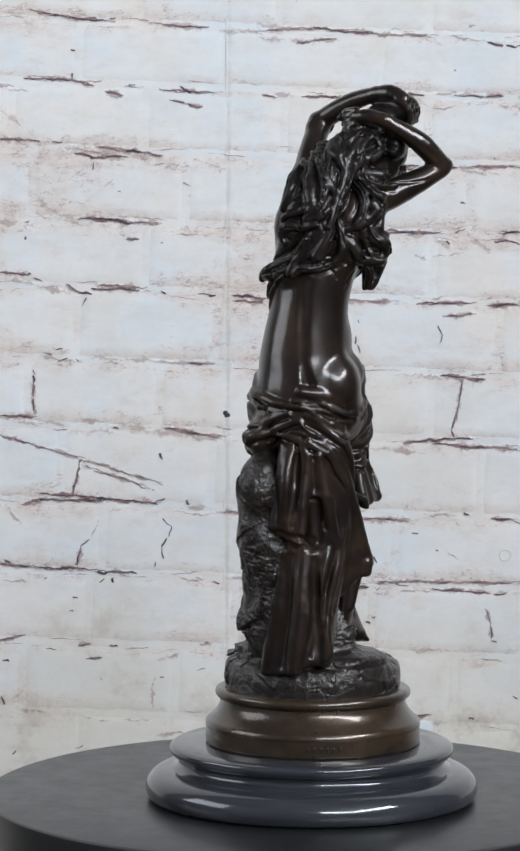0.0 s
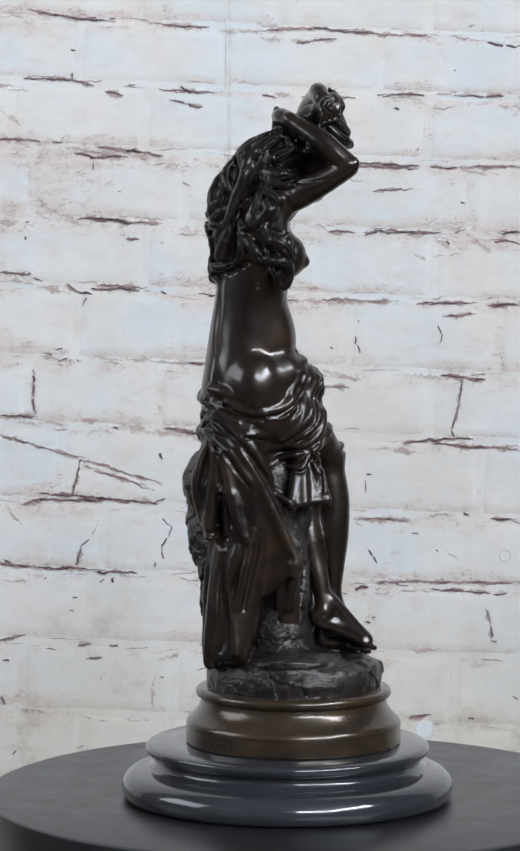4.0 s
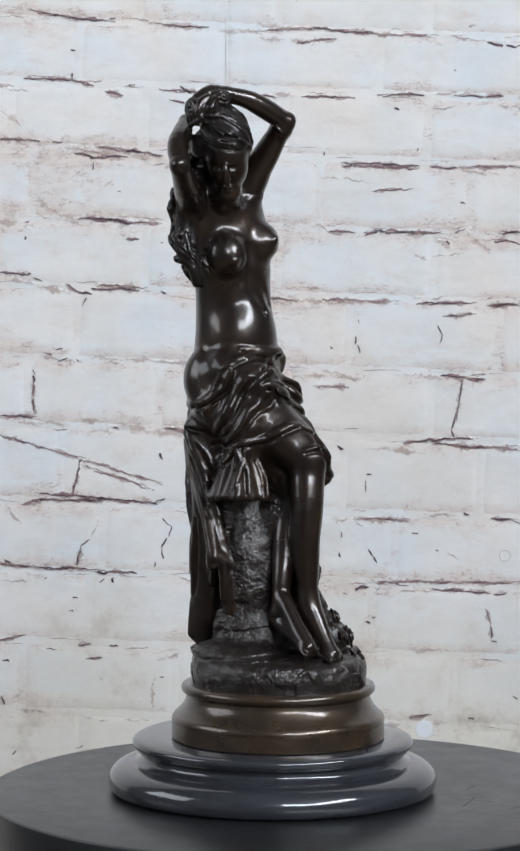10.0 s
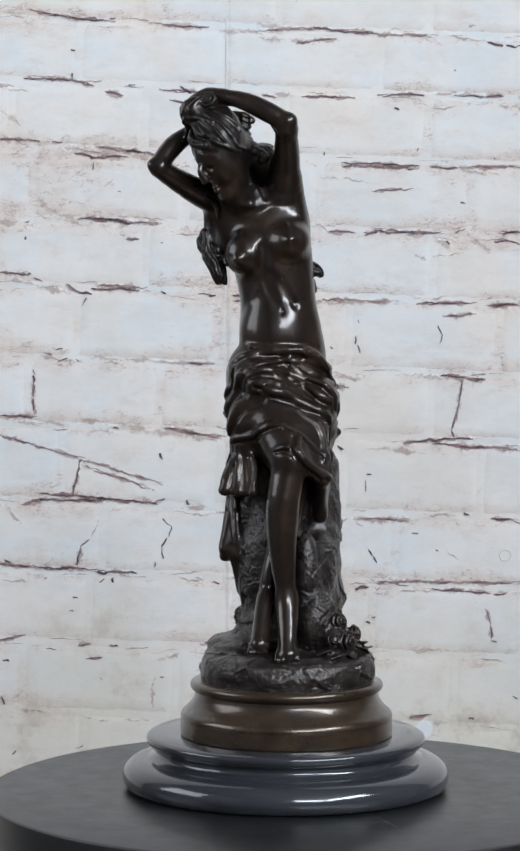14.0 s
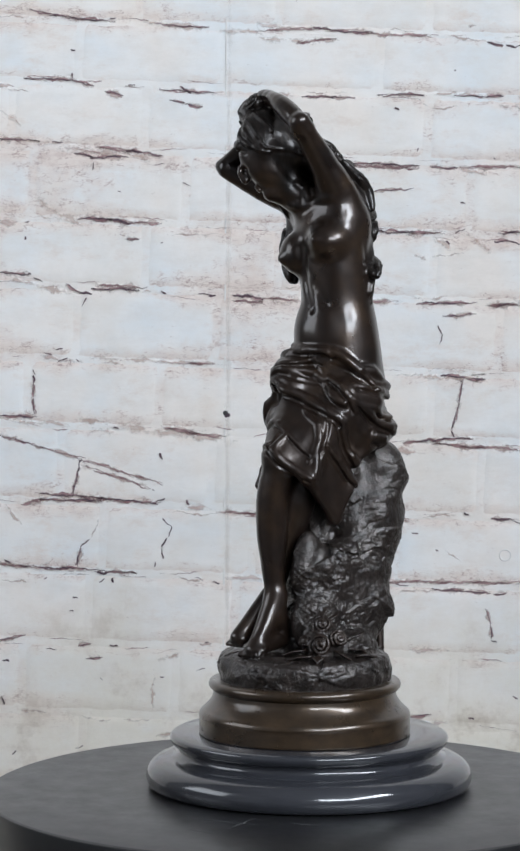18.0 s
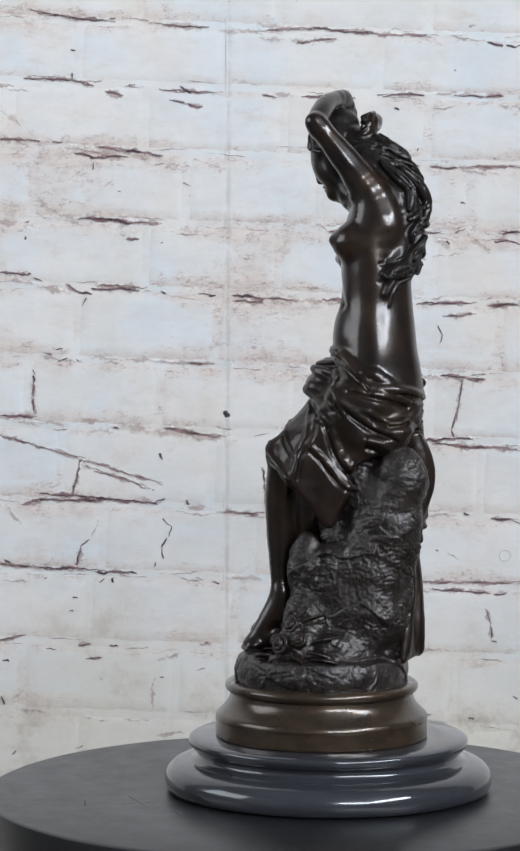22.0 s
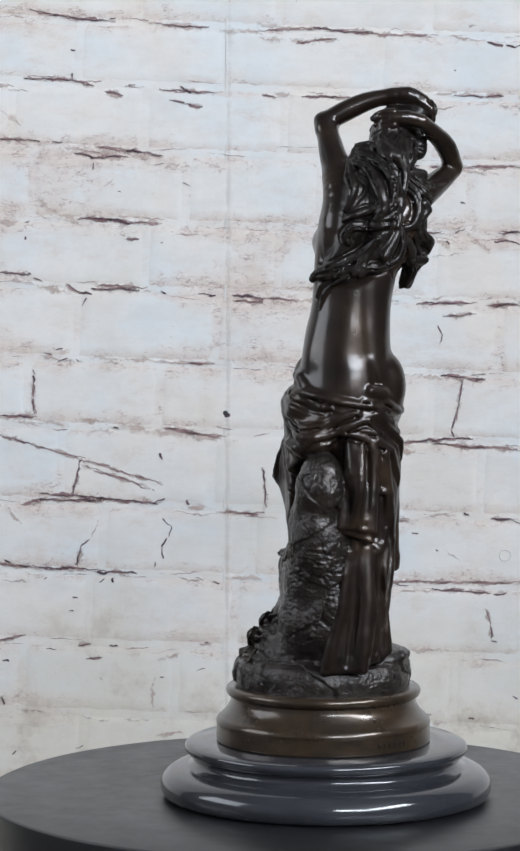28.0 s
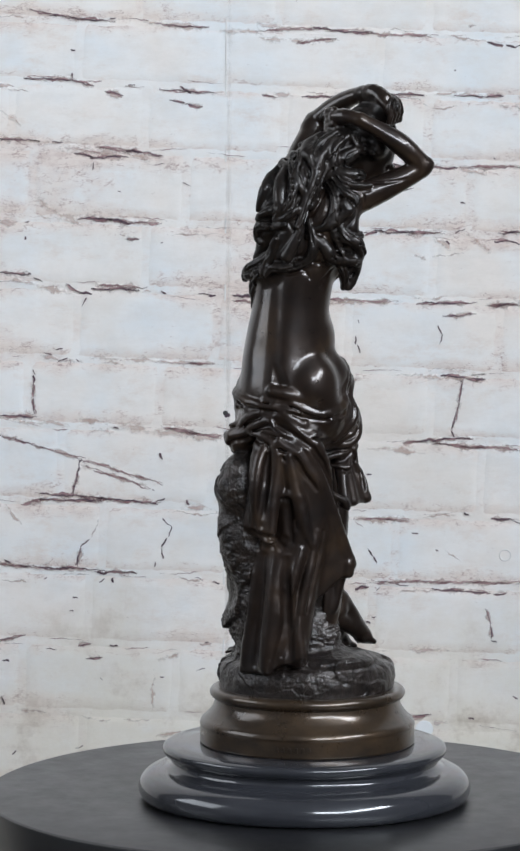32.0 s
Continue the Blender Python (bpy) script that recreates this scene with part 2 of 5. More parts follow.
def wall_with_window(name, axis_x, win, label):
    """A side wall at x = axis_x with one opening, and its window frame."""
    y0, y1, z0, z1 = win
    s = 1 if axis_x > 0 else -1
    xa, xb = sorted((axis_x, axis_x + 0.18 * s))
    bm = box_bm(xa, xb, ROOM_BACK - 0.2, ROOM_FRONT + 0.2, FLOOR_Z, z0)
    box_bm(xa, xb, ROOM_BACK - 0.2, ROOM_FRONT + 0.2, z1, CEIL_Z, bm=bm)
    box_bm(xa, xb, ROOM_BACK - 0.2, y0, z0, z1, bm=bm)
    box_bm(xa, xb, y1, ROOM_FRONT + 0.2, z0, z1, bm=bm)
    return tagged(new(name, mesh_of(name, bm, PAINT)), label, "wall", kind="structure")


wall_with_window("wall_east", ROOM_X, RIGHT_WIN, "grey painted wall with a wide window opening")
wall_with_window("wall_west", -ROOM_X, LEFT_WIN, "grey painted wall with a smaller window opening")
south_bm = box_bm(-ROOM_X, ROOM_X, ROOM_BACK - 0.2, ROOM_BACK, FLOOR_Z, BACK_WIN[2])
box_bm(-ROOM_X, ROOM_X, ROOM_BACK - 0.2, ROOM_BACK, BACK_WIN[3], CEIL_Z, bm=south_bm)
box_bm(-ROOM_X, BACK_WIN[0], ROOM_BACK - 0.2, ROOM_BACK, BACK_WIN[2], BACK_WIN[3], bm=south_bm)
box_bm(BACK_WIN[1], ROOM_X, ROOM_BACK - 0.2, ROOM_BACK, BACK_WIN[2], BACK_WIN[3], bm=south_bm)
tagged(new("wall_south", mesh_of("wall_south", south_bm, PAINT)), "plain grey painted wall with a window opening", "wall", kind="structure")
tagged(new("floor", mesh_of("floor", box_bm(-2.1, 2.1, ROOM_BACK - 0.2, ROOM_FRONT + 0.4, FLOOR_Z - 0.1, FLOOR_Z), BOARDS)), "plain brown wooden floor of the room", "floor", kind="structure")
tagged(new("ceiling", mesh_of("ceiling", box_bm(-2.1, 2.1, ROOM_BACK - 0.2, ROOM_FRONT + 0.4, CEIL_Z, CEIL_Z + 0.1), CEILING)), "plain grey ceiling of the room", "ceiling", kind="structure")

# the wall behind the turntable; its printed brick backdrop is built in low relief
WALL_Y = 1.0
wall_north = tagged(new("wall_north", mesh_of("wall_north", box_bm(-ROOM_X - 0.1, ROOM_X + 0.1, WALL_Y + 0.0007, WALL_Y + 0.15, FLOOR_Z, CEIL_Z), MORTAR)),
                    "wall with a printed backdrop of white limewashed bricks, tan mortar and dark cracks", "wall", kind="structure")

# ------------------------------------------------------------------ turntable and plinth
turntable = tagged(new("display_turntable"), "round satin black display turntable with a thick rim", "turntable")
part("platter", lathe_bm([(0, -0.030)] + rounded([(0.2010, -0.030), (0.2085, -0.0285), (0.2105, -0.024), (0.2112, -0.012), (0.2112, -0.0020), (0.2106, -0.0006), (0.2092, 0.0)], 4) + [(0.12, 0.0), (0, 0.0)], 160), SATIN, turntable, smooth=True)
part("drive_base", lathe_bm([(0, -0.07)] + rounded([(0.17, -0.07), (0.174, -0.066), (0.174, -0.036), (0.17, -0.0305)], 3) + [(0, -0.0305)], 96), RUBBER, turntable, smooth=True)

tagged(new("pedestal", mesh_of("pedestal", box_bm(-0.19, 0.19, -0.19, 0.19, FLOOR_Z, -0.07, 0.004), SATIN)), "plain black square pedestal under the turntable", "pedestal")

marble_base = tagged(new("marble_base"), "polished black marble base with a stepped round edge", "statue base")
part("lower_step", lathe_bm([(0, 0.0)] + rounded([(0.1040, 0.0), (0.1072, 0.0012), (0.1090, 0.0042), (0.1096, 0.0080), (0.1082, 0.0128), (0.1040, 0.0170), (0.0975, 0.0195), (0.0930, 0.0204)], 6)
     + [(0.05, 0.0206), (0, 0.0206)], 192), MARBLE, marble_base, smooth=True)
part("upper_step", lathe_bm([(0, 0.0200)] + rounded([(0.0934, 0.0200), (0.0910, 0.0212), (0.0886, 0.0232), (0.0880, 0.0256), (0.0893, 0.0276), (0.0918, 0.0292), (0.0934, 0.0318), (0.0931, 0.0345), (0.0905, 0.0360)], 5)
     + [(0.07, 0.0362), (0, 0.0362)], 192), MARBLE, marble_base, smooth=True)

# ------------------------------------------------------------------ the bronze figure
# Modelled as clay in a grid, in units of 1/2765 m, z above the platter, seen from the front along +y.
UNIT = 1.0 / 2765.0


class Clay:
    def __init__(self, lo, hi, step):
        self.lo, self.step = np.array(lo, float), step
        self.n = [int((b - a) / step) + 1 for a, b in zip(lo, hi)]
        self.ax = [np.float32(a) + np.float32(step) * np.arange(m, dtype=np.float32) for a, m in zip(lo, self.n)]
        self.body = np.full(self.n, 60.0, np.float32)
        self.rock = np.full(self.n, 60.0, np.float32)

    def region(self, lo, hi):
        sl = []
        for i in range(3):
            a = max(0, int((lo[i] - self.lo[i]) / self.step))
            b = min(self.n[i], int((hi[i] - self.lo[i]) / self.step) + 2)
            if b <= a:
                return None, None
            sl.append(slice(a, b))
        g = (self.ax[0][sl[0]][:, None, None], self.ax[1][sl[1]][None, :, None], self.ax[2][sl[2]][None, None, :])
        return tuple(sl), g

    def put(self, sl, d, k, field, cut):
        f = self.rock if field == "rock" else self.body
        a = f[sl]
        if cut:
            d = -d
            h = np.maximum(k - np.abs(a - d), 0) / k
            f[sl] = np.maximum(a, d) + h * h * k * 0.25
        else:
            h = np.maximum(k - np.abs(a - d), 0) / k
            f[sl] = np.minimum(a, d) - h * h * k * 0.25

    def limb(self, pts, k=8.0, field="body", cut=False, bend=True):
        """A tube through (x, y, z, r) points with smooth change of radius."""
        if bend and len(pts) > 2:
            fine = []
            for i in range(len(pts) - 1):
                p1, p2 = pts[i], pts[i + 1]
                p0 = pts[i - 1] if i else p1
                p3 = pts[i + 2] if i + 2 < len(pts) else p2
                for s in range(3):
                    t = s / 3
                    fine.append(tuple(0.5 * (2 * b + (c - a) * t + (2 * a - 5 * b + 4 * c - d) * t * t + (3 * b - a - 3 * c + d) * t ** 3) for a, b, c, d in zip(p0, p1, p2, p3)))
            pts = fine + [pts[-1]]
        m = max(p[3] for p in pts) + k + 3 * self.step
        sl, g = self.region([min(p[i] for p in pts) - m for i in range(3)], [max(p[i] for p in pts) + m for i in range(3)])
        if sl is None:
            return
        best = np.full([s.stop - s.start for s in sl], 60.0, np.float32)
        for p, q in zip(pts, pts[1:]):
            m = max(p[3], q[3]) + k + 3 * self.step
            sub, h = self.region([min(p[i], q[i]) - m for i in range(3)], [max(p[i], q[i]) + m for i in range(3)])
            if sub is None:
                continue
            v = [q[i] - p[i] for i in range(3)]
            l2 = sum(c * c for c in v) + 1e-6
            t = np.clip(sum((h[i] - p[i]) * v[i] for i in range(3)) / l2, 0, 1)
            d = np.sqrt(sum((h[i] - p[i] - t * v[i]) ** 2 for i in range(3))) - (p[3] + (q[3] - p[3]) * t)
            at = tuple(slice(a.start - b.start, a.stop - b.start) for a, b in zip(sub, sl))
            best[at] = np.minimum(best[at], d)
        self.put(sl, best, k, field, cut)

    def blob(self, c, r, turn=(0, 0, 0), k=10.0, field="body", cut=False):
        m = max(r) + k + 3 * self.step
        sl, g = self.region([v - m for v in c], [v + m for v in c])
        if sl is None:
            return
        rot = Euler([radians(a) for a in turn]).to_matrix().transposed()
        e = [g[i] - c[i] for i in range(3)]
        q = [rot[i][0] * e[0] + rot[i][1] * e[1] + rot[i][2] * e[2] for i in range(3)]
        k0 = np.sqrt(sum((q[i] / r[i]) ** 2 for i in range(3))) + 1e-6
        k1 = np.sqrt(sum((q[i] / r[i] ** 2) ** 2 for i in range(3))) + 1e-9
        self.put(sl, k0 * (k0 - 1) / k1, k, field, cut)

    def trunk(self, rows, k=10.0, field="body"):
        """An upright form of oval sections: rows of z, centre x, centre y, radius x, radius y."""
        a = np.array(rows, np.float32)
        m = k + 4 * self.step
        lo = [(a[:, 1] - a[:, 3]).min() - m, (a[:, 2] - a[:, 4]).min() - m, a[0, 0] - m]
        hi = [(a[:, 1] + a[:, 3]).max() + m, (a[:, 2] + a[:, 4]).max() + m, a[-1, 0] + m]
        sl, g = self.region(lo, hi)
        z = g[2][0, 0]
        fine = np.linspace(a[0, 0], a[-1, 0], 80)
        cols = []
        for i in range(1, 5):
            v = np.interp(fine, a[:, 0], a[:, i])
            w = np.convolve(np.pad(v, 4, mode="edge"), np.ones(9) / 9, mode="valid")
            cols.append(np.interp(z, fine, w).astype(np.float32)[None, None, :])
        dx, dy = (g[0] - cols[0]), (g[1] - cols[1])
        k0 = np.sqrt((dx / cols[2]) ** 2 + (dy / cols[3]) ** 2) + 1e-6
        k1 = np.sqrt((dx / cols[2] ** 2) ** 2 + (dy / cols[3] ** 2) ** 2) + 1e-9
        d = k0 * (k0 - 1) / k1
        cap = np.maximum(a[0, 0] - z, z - a[-1, 0])[None, None, :]
        d = np.maximum(d, cap)
        self.put(sl, d, k, field, False)

    def sheet(self, a, b, c, r=6.0, k=6.0, field="body", cut=False):
        """A flat three-cornered cloth of thickness 2 r."""
        m = r + k + 3 * self.step
        sl, g = self.region([min(v) - m for v in zip(a, b, c)], [max(v) + m for v in zip(a, b, c)])
        if sl is None:
            return
        a, b, c = Vector(a), Vector(b), Vector(c)
        nor = (b - a).cross(c - a)
        inside, best = None, None
        for p, q in ((a, b), (b, c), (c, a)):
            e = q - p
            w = e.cross(nor)
            f = [g[i] - p[i] for i in range(3)]
            t = np.clip((f[0] * e[0] + f[1] * e[1] + f[2] * e[2]) / e.length_squared, 0, 1)
            d = sum((f[i] - e[i] * t) ** 2 for i in range(3))
            best = d if best is None else np.minimum(best, d)
            s = (f[0] * w[0] + f[1] * w[1] + f[2] * w[2]) <= 0
            inside = s if inside is None else inside & s
        f = [g[i] - a[i] for i in range(3)]
        plane = (f[0] * nor[0] + f[1] * nor[1] + f[2] * nor[2]) ** 2 / nor.length_squared
        self.put(sl, np.sqrt(np.where(inside, plane, best)) - r, k, field, cut)

    def freeze(self):
        """Later strokes lie on the form as it is now."""
        self.form = np.minimum(self.body, self.rock)

    def touch(self, deg, u, z):
        """Where a line of sight, from deg round the figure, first meets the clay."""
        a = radians(deg)
        c, r = (math.sin(a), -math.cos(a)), (math.cos(a), math.sin(a))
        s = np.arange(280.0, -280.0, -self.step * 0.5)
        e = (1098.0 - z) / 5600.0
        p = np.stack([u * r[0] + c[0] * s, u * r[1] + c[1] * s, z + e * s])
        i = ((p - self.lo[:, None]) / self.step + 0.5).astype(int)
        ok = np.all((i >= 0) & (i < np.array(self.n)[:, None]), axis=0)
        i = np.where(ok, i, 0)
        f = np.where(ok, self.form[i[0], i[1], i[2]], 60.0)
        hit = np.nonzero(f < 0)[0]
        return p[:, hit[0]] if len(hit) else None

    def stroke(self, deg, pts, r=7.0, lift=0.0, k=6.0, cut=False, field="body", taper=0.22):
        """A fold (or, cut, a furrow) drawn on the clay along (u, z) points seen from deg."""
        fine = []
        n = len(pts)
        for i in range(n - 1):
            p0, p1, p2, p3 = pts[max(i - 1, 0)], pts[i], pts[i + 1], pts[min(i + 2, n - 1)]
            for s in range(4):
                t = s / 4
                fine.append(tuple(0.5 * (2 * b + (c - a) * t + (2 * a - 5 * b + 4 * c - d) * t * t + (3 * b - a - 3 * c + d) * t ** 3) for a, b, c, d in zip(p0, p1, p2, p3)))
        fine.append(pts[-1])
        a = radians(deg)
        got = []
        m = len(fine) - 1
        for i, (u, z) in enumerate(fine):
            p = self.touch(deg, u, z)
            if p is None:
                continue
            w = r * (taper + (1 - taper) * math.sin(math.pi * (0.12 + 0.76 * i / m)))
            got.append((p[0] + math.sin(a) * lift, p[1] - math.cos(a) * lift, p[2], w))
        # leave out leaps in depth
        run = []
        for q in got:
            if run and math.dist(q[:3], run[-1][:3]) > 45:
                if len(run) > 1:
                    self.limb(run, k, field, cut, bend=False)
                run = []
            run.append(q)
        if len(run) > 1:
            self.limb(run, k, field, cut, bend=False)

    def beside(self, pts, by):
        """The same line shifted sideways."""
        out = []
        for i, (u, z) in enumerate(pts):
            a, b = pts[max(i - 1, 0)], pts[min(i + 1, len(pts) - 1)]
            du, dz = b[0] - a[0], b[1] - a[1]
            n = math.hypot(du, dz) or 1.0
            out.append((u + by * dz / n, z - by * du / n))
        return out

    def fold(self, deg, pts, r):
        """A crest of cloth with a furrow along its lower side."""
        low = 1 if pts[-1][0] > pts[0][0] else -1
        self.stroke(deg, pts, r * 1.25, -r * 0.35, 6)
        self.stroke(deg, self.beside(pts, low * r * 1.6), r * 0.65, r * 0.05, 4.5, True)

    def lock(self, deg, pts, r):
        """A wavy lock: a full strand with two grooves along it and a gap at each side."""
        if r <= 5:
            self.stroke(deg, pts, r * 0.85, r * 0.4, 2.5)
            return
        for side in (1.75, -1.75):
            self.stroke(deg, self.beside(pts, r * side), r * 0.5, r * 0.2, 2.5, True)
        self.stroke(deg, pts, r * 1.45, r * 0.5, 2.5)
        for side in (0.55, -0.5):
            self.stroke(deg, self.beside(pts, r * side), r * 0.3, r * 1.72, 2.0, True)

    def skin(self):
        """The surface as vertices and quads, with a flag for what is stone."""
        # stone and body meet in a crease
        f = np.minimum(self.body, self.rock)
        n = f.shape
        ins = f < 0
        total = np.zeros([m - 1 for m in n] + [3], np.float32)
        count = np.zeros([m - 1 for m in n], np.float32)
        corners = [(i, j, k) for i in (0, 1) for j in (0, 1) for k in (0, 1)]

        def at(arr, c):
            return arr[c[0]:n[0] - 1 + c[0], c[1]:n[1] - 1 + c[1], c[2]:n[2] - 1 + c[2]]

        for a in corners:
            for ax in range(3):
                if a[ax]:
                    continue
                b = tuple(1 if i == ax else a[i] for i in range(3))
                cross = at(ins, a) != at(ins, b)
                ii = np.nonzero(cross)
                fa, fb = at(f, a)[ii], at(f, b)[ii]
                t = fa / (fa - fb)
                pos = np.stack([np.full(t.shape, a[i], np.float32) for i in range(3)], -1)
                pos[:, ax] = t
                total[ii] += pos
                count[ii] += 1
        live = count > 0
        index = np.full(live.shape, -1, np.int64)
        cells = np.stack(np.nonzero(live), -1)
        index[live] = np.arange(len(cells))
        verts = self.lo + (cells + total[live] / count[live][:, None]) * self.step
        quads = []
        for ax in range(3):
            o1, o2 = [(1, 2), (2, 0), (0, 1)][ax]
            sa = [slice(1, n[i] - 1) for i in range(3)]
            sb = list(sa)
            sa[ax], sb[ax] = slice(0, n[ax] - 1), slice(1, n[ax])
            A, B = ins[tuple(sa)], ins[tuple(sb)]
            for flip in (False, True):
                ii = np.stack(np.nonzero((~A & B) if flip else (A & ~B)), -1)
                base = ii + np.array([0 if i == ax else 1 for i in range(3)])
                e1, e2 = np.eye(3, dtype=int)[o1], np.eye(3, dtype=int)[o2]
                ring = [base - e1 - e2, base - e2, base, base - e1]
                q = np.stack([index[r[:, 0], r[:, 1], r[:, 2]] for r in ring], -1)
                quads.append(q[:, ::-1] if flip else q)
        quads = np.concatenate(quads)
        i = np.clip(((verts - self.lo) / self.step + 0.5).astype(int), 0, np.array(n) - 1)
        stone = (self.rock[i[:, 0], i[:, 1], i[:, 2]] < self.body[i[:, 0], i[:, 1], i[:, 2]]).astype(np.float32)
        here = tuple(i.T)
        draped = np.clip((self.bare[here] - self.body[here]) / 5.0, 0, 1) * (1 - stone)
        return verts, quads, stone, draped


clay = Clay((-285, -190, 196), (215, 230, 1335), 2.1)


def model_figure(c):
    # trunk of the body
    c.trunk([(690, -24, 88, 82, 74), (760, -24, 88, 84, 76), (828, -25, 84, 79, 73), (868, -28, 82, 75, 69), (905, -33, 81, 70, 66), (950, -38, 79, 73, 63),
             (990, -44, 75, 77, 63), (1040, -52, 72, 80, 58), (1085, -62, 72, 78, 46), (1122, -66, 72, 48, 30)], 10)
    c.blob((-36, 108, 772), (48, 46, 58), k=26)
    c.blob((-94, 84, 770), (38, 46, 56), k=14)
    c.blob((-38, 46, 845), (56, 44, 58), k=24)
    c.limb([(-62, 158, 815, 2), (-67, 154, 790, 6), (-72, 150, 762, 12), (-76, 147, 715, 15)], 10, cut=True)
    c.limb([(-61, 144, 1010, 3), (-57, 147, 960, 3), (-56, 148, 920, 3), (-58, 152, 875, 3), (-62, 158, 832, 3)], 16, cut=True)
    # shoulder blade and flank
    c.blob((-18, 112, 1050), (22, 18, 40), k=22)
    c.limb([(14, 96, 1035, 3), (12, 104, 985, 4), (4, 112, 930, 2)], 16, cut=True)
    # breast
    c.blob((-6, 42, 1022), (39, 40, 37), k=13)
    c.blob((-84, 33, 999), (40, 41, 41), k=13)
    c.blob((4, 7, 1026), (6, 7, 6), k=14)
    c.blob((-92, -5, 990), (7, 7, 7), k=14)
    c.limb([(-46, 8, 1010, 3), (-44, 14, 950, 3), (-20, 8, 905, 2)], 18, cut=True)
    c.blob((-12, 13, 893), (5, 8, 7), k=7, cut=True)
    # belly and the arch of the ribs
    c.blob((-32, 42, 862), (46, 28, 46), k=24)
    c.limb([(-48, 8, 962, 2), (-80, 12, 938, 3), (-98, 32, 900, 1)], 16, cut=True)
    c.limb([(-40, 8, 962, 2), (-10, 10, 940, 3), (10, 26, 908, 1)], 16, cut=True)
    # neck and face
    c.limb([(-104, 12, 1112, 27), (-86, 42, 1092, 32), (-70, 66, 1062, 36)], 12)
    c.blob((-122, -28, 1162), (36, 34, 55), (44, 0, -43), k=10)
    c.blob((-108, -16, 1112), (20, 18, 16), (44, 0, -43), k=14)
    c.limb([(-150, -62, 1158, 4), (-149, -61, 1147, 5.5), (-142, -54, 1134, 7.5)], 7)
    c.blob((-128, -39, 1122), (9, 4, 3), (44, 0, -43), k=7)
    c.blob((-124, -35, 1115), (8, 4, 3), (44, 0, -43), k=7)
    c.blob((-130, -62, 1156), (9, 2, 3), (44, 0, -43), k=9, cut=True)
    c.blob((-155, -38, 1156), (9, 2, 3), (44, 0, -43), k=9, cut=True)
    c.limb([(-118, -61, 1171, 1), (-133, -61, 1173, 1.5), (-145, -54, 1169, 1)], 9)
    c.limb([(-160, -30, 1171, 1), (-157, -43, 1173, 1.5), (-150, -52, 1169, 1)], 9)
    # her left arm, elbow up, forearm over the head
    c.limb([(-30, 80, 1080, 38), (-20, 66, 1120, 31), (-6, 20, 1180, 24), (3, -22, 1232, 19), (4, -26, 1238, 18)], 14)
    c.limb([(2, -22, 1232, 18), (9, -30, 1244, 10)], 16, bend=False)
    c.limb([(2, -26, 1240, 18), (-30, -27, 1258, 19), (-70, -24, 1277, 17), (-118, -16, 1288, 13)], 6)
    c.limb([(-118, -16, 1288, 13), (-146, -12, 1289, 16), (-172, -10, 1278, 13)], 6)
    for i in range(4):
        y = -32 + 10 * i
        c.limb([(-166, y, 1281 - i, 7), (-182, y - 1, 1272 - 2 * i, 6.5), (-190, y - 2, 1254 - 3 * i, 5.5), (-184, y - 2, 1240 - 3 * i, 4.5)], 2.5)
    c.limb([(-140, -28, 1286, 7), (-158, -42, 1278, 6), (-172, -48, 1262, 5)], 3)
    c.limb([(-16, 98, 1000, 24), (-12, 98, 1050, 32), (-16, 82, 1094, 32), (-14, 54, 1132, 24)], 22)
    # her right arm, elbow out, wrist behind the head
    c.limb([(-110, 74, 1070, 36), (-138, 58, 1092, 28), (-186, 8, 1121, 24), (-232, -40, 1156, 18)], 14)
    c.limb([(-234, -42, 1160, 18), (-242, -48, 1162, 10)], 6)
    c.limb([(-234, -40, 1162, 17), (-216, -8, 1194, 19), (-190, 20, 1220, 16), (-163, 44, 1240, 12)], 6)
    c.limb([(-163, 44, 1240, 12), (-136, 52, 1246, 14), (-112, 52, 1246, 12)], 6)
    for i in range(4):
        c.limb([(-112, 54 + 1 * i, 1258 - 8 * i, 6), (-92, 50, 1256 - 9 * i, 5.6), (-80, 40, 1251 - 9 * i, 4.6)], 2.5)
    c.limb([(-110, 84, 1010, 26), (-116, 80, 1056, 33), (-128, 64, 1094, 29)], 24)
    # legs under the cloth
    c.limb([(24, 70, 724, 56), (22, -8, 664, 44), (22, -75, 626, 31)], 14)
    c.limb([(22, -78, 622, 31), (13, -88, 560, 30), (9, -88, 490, 28), (15, -87, 395, 19), (18, -79, 330, 18)], 8)
    c.limb([(-64, 62, 730, 62), (-34, 12, 664, 46), (10, -10, 606, 33)], 14)
    c.limb([(14, -14, 602, 30), (13, -29, 543, 27), (-2, -42, 476, 23), (-20, -55, 402, 17), (-27, -60, 352, 15)], 8)
    # feet
    c.limb([(17, -80, 335, 17), (16, -70, 298, 17), (22, -98, 292, 18), (30, -130, 280, 14)], 10)
    c.limb([(-27, -60, 352, 16), (-27, -50, 338, 15), (-26, -92, 322, 16), (-22, -136, 298, 13)], 10)
    c.limb([(18, -84, 375, 19), (23, -110, 322, 19), (30, -142, 280, 13)], 14)
    c.limb([(-26, -74, 372, 14), (-25, -108, 332, 15), (-22, -144, 298, 11)], 12)
    c.blob((30, -132, 279), (24, 20, 12), k=8)
    c.blob((-22, -138, 294), (19, 15, 10), k=8)
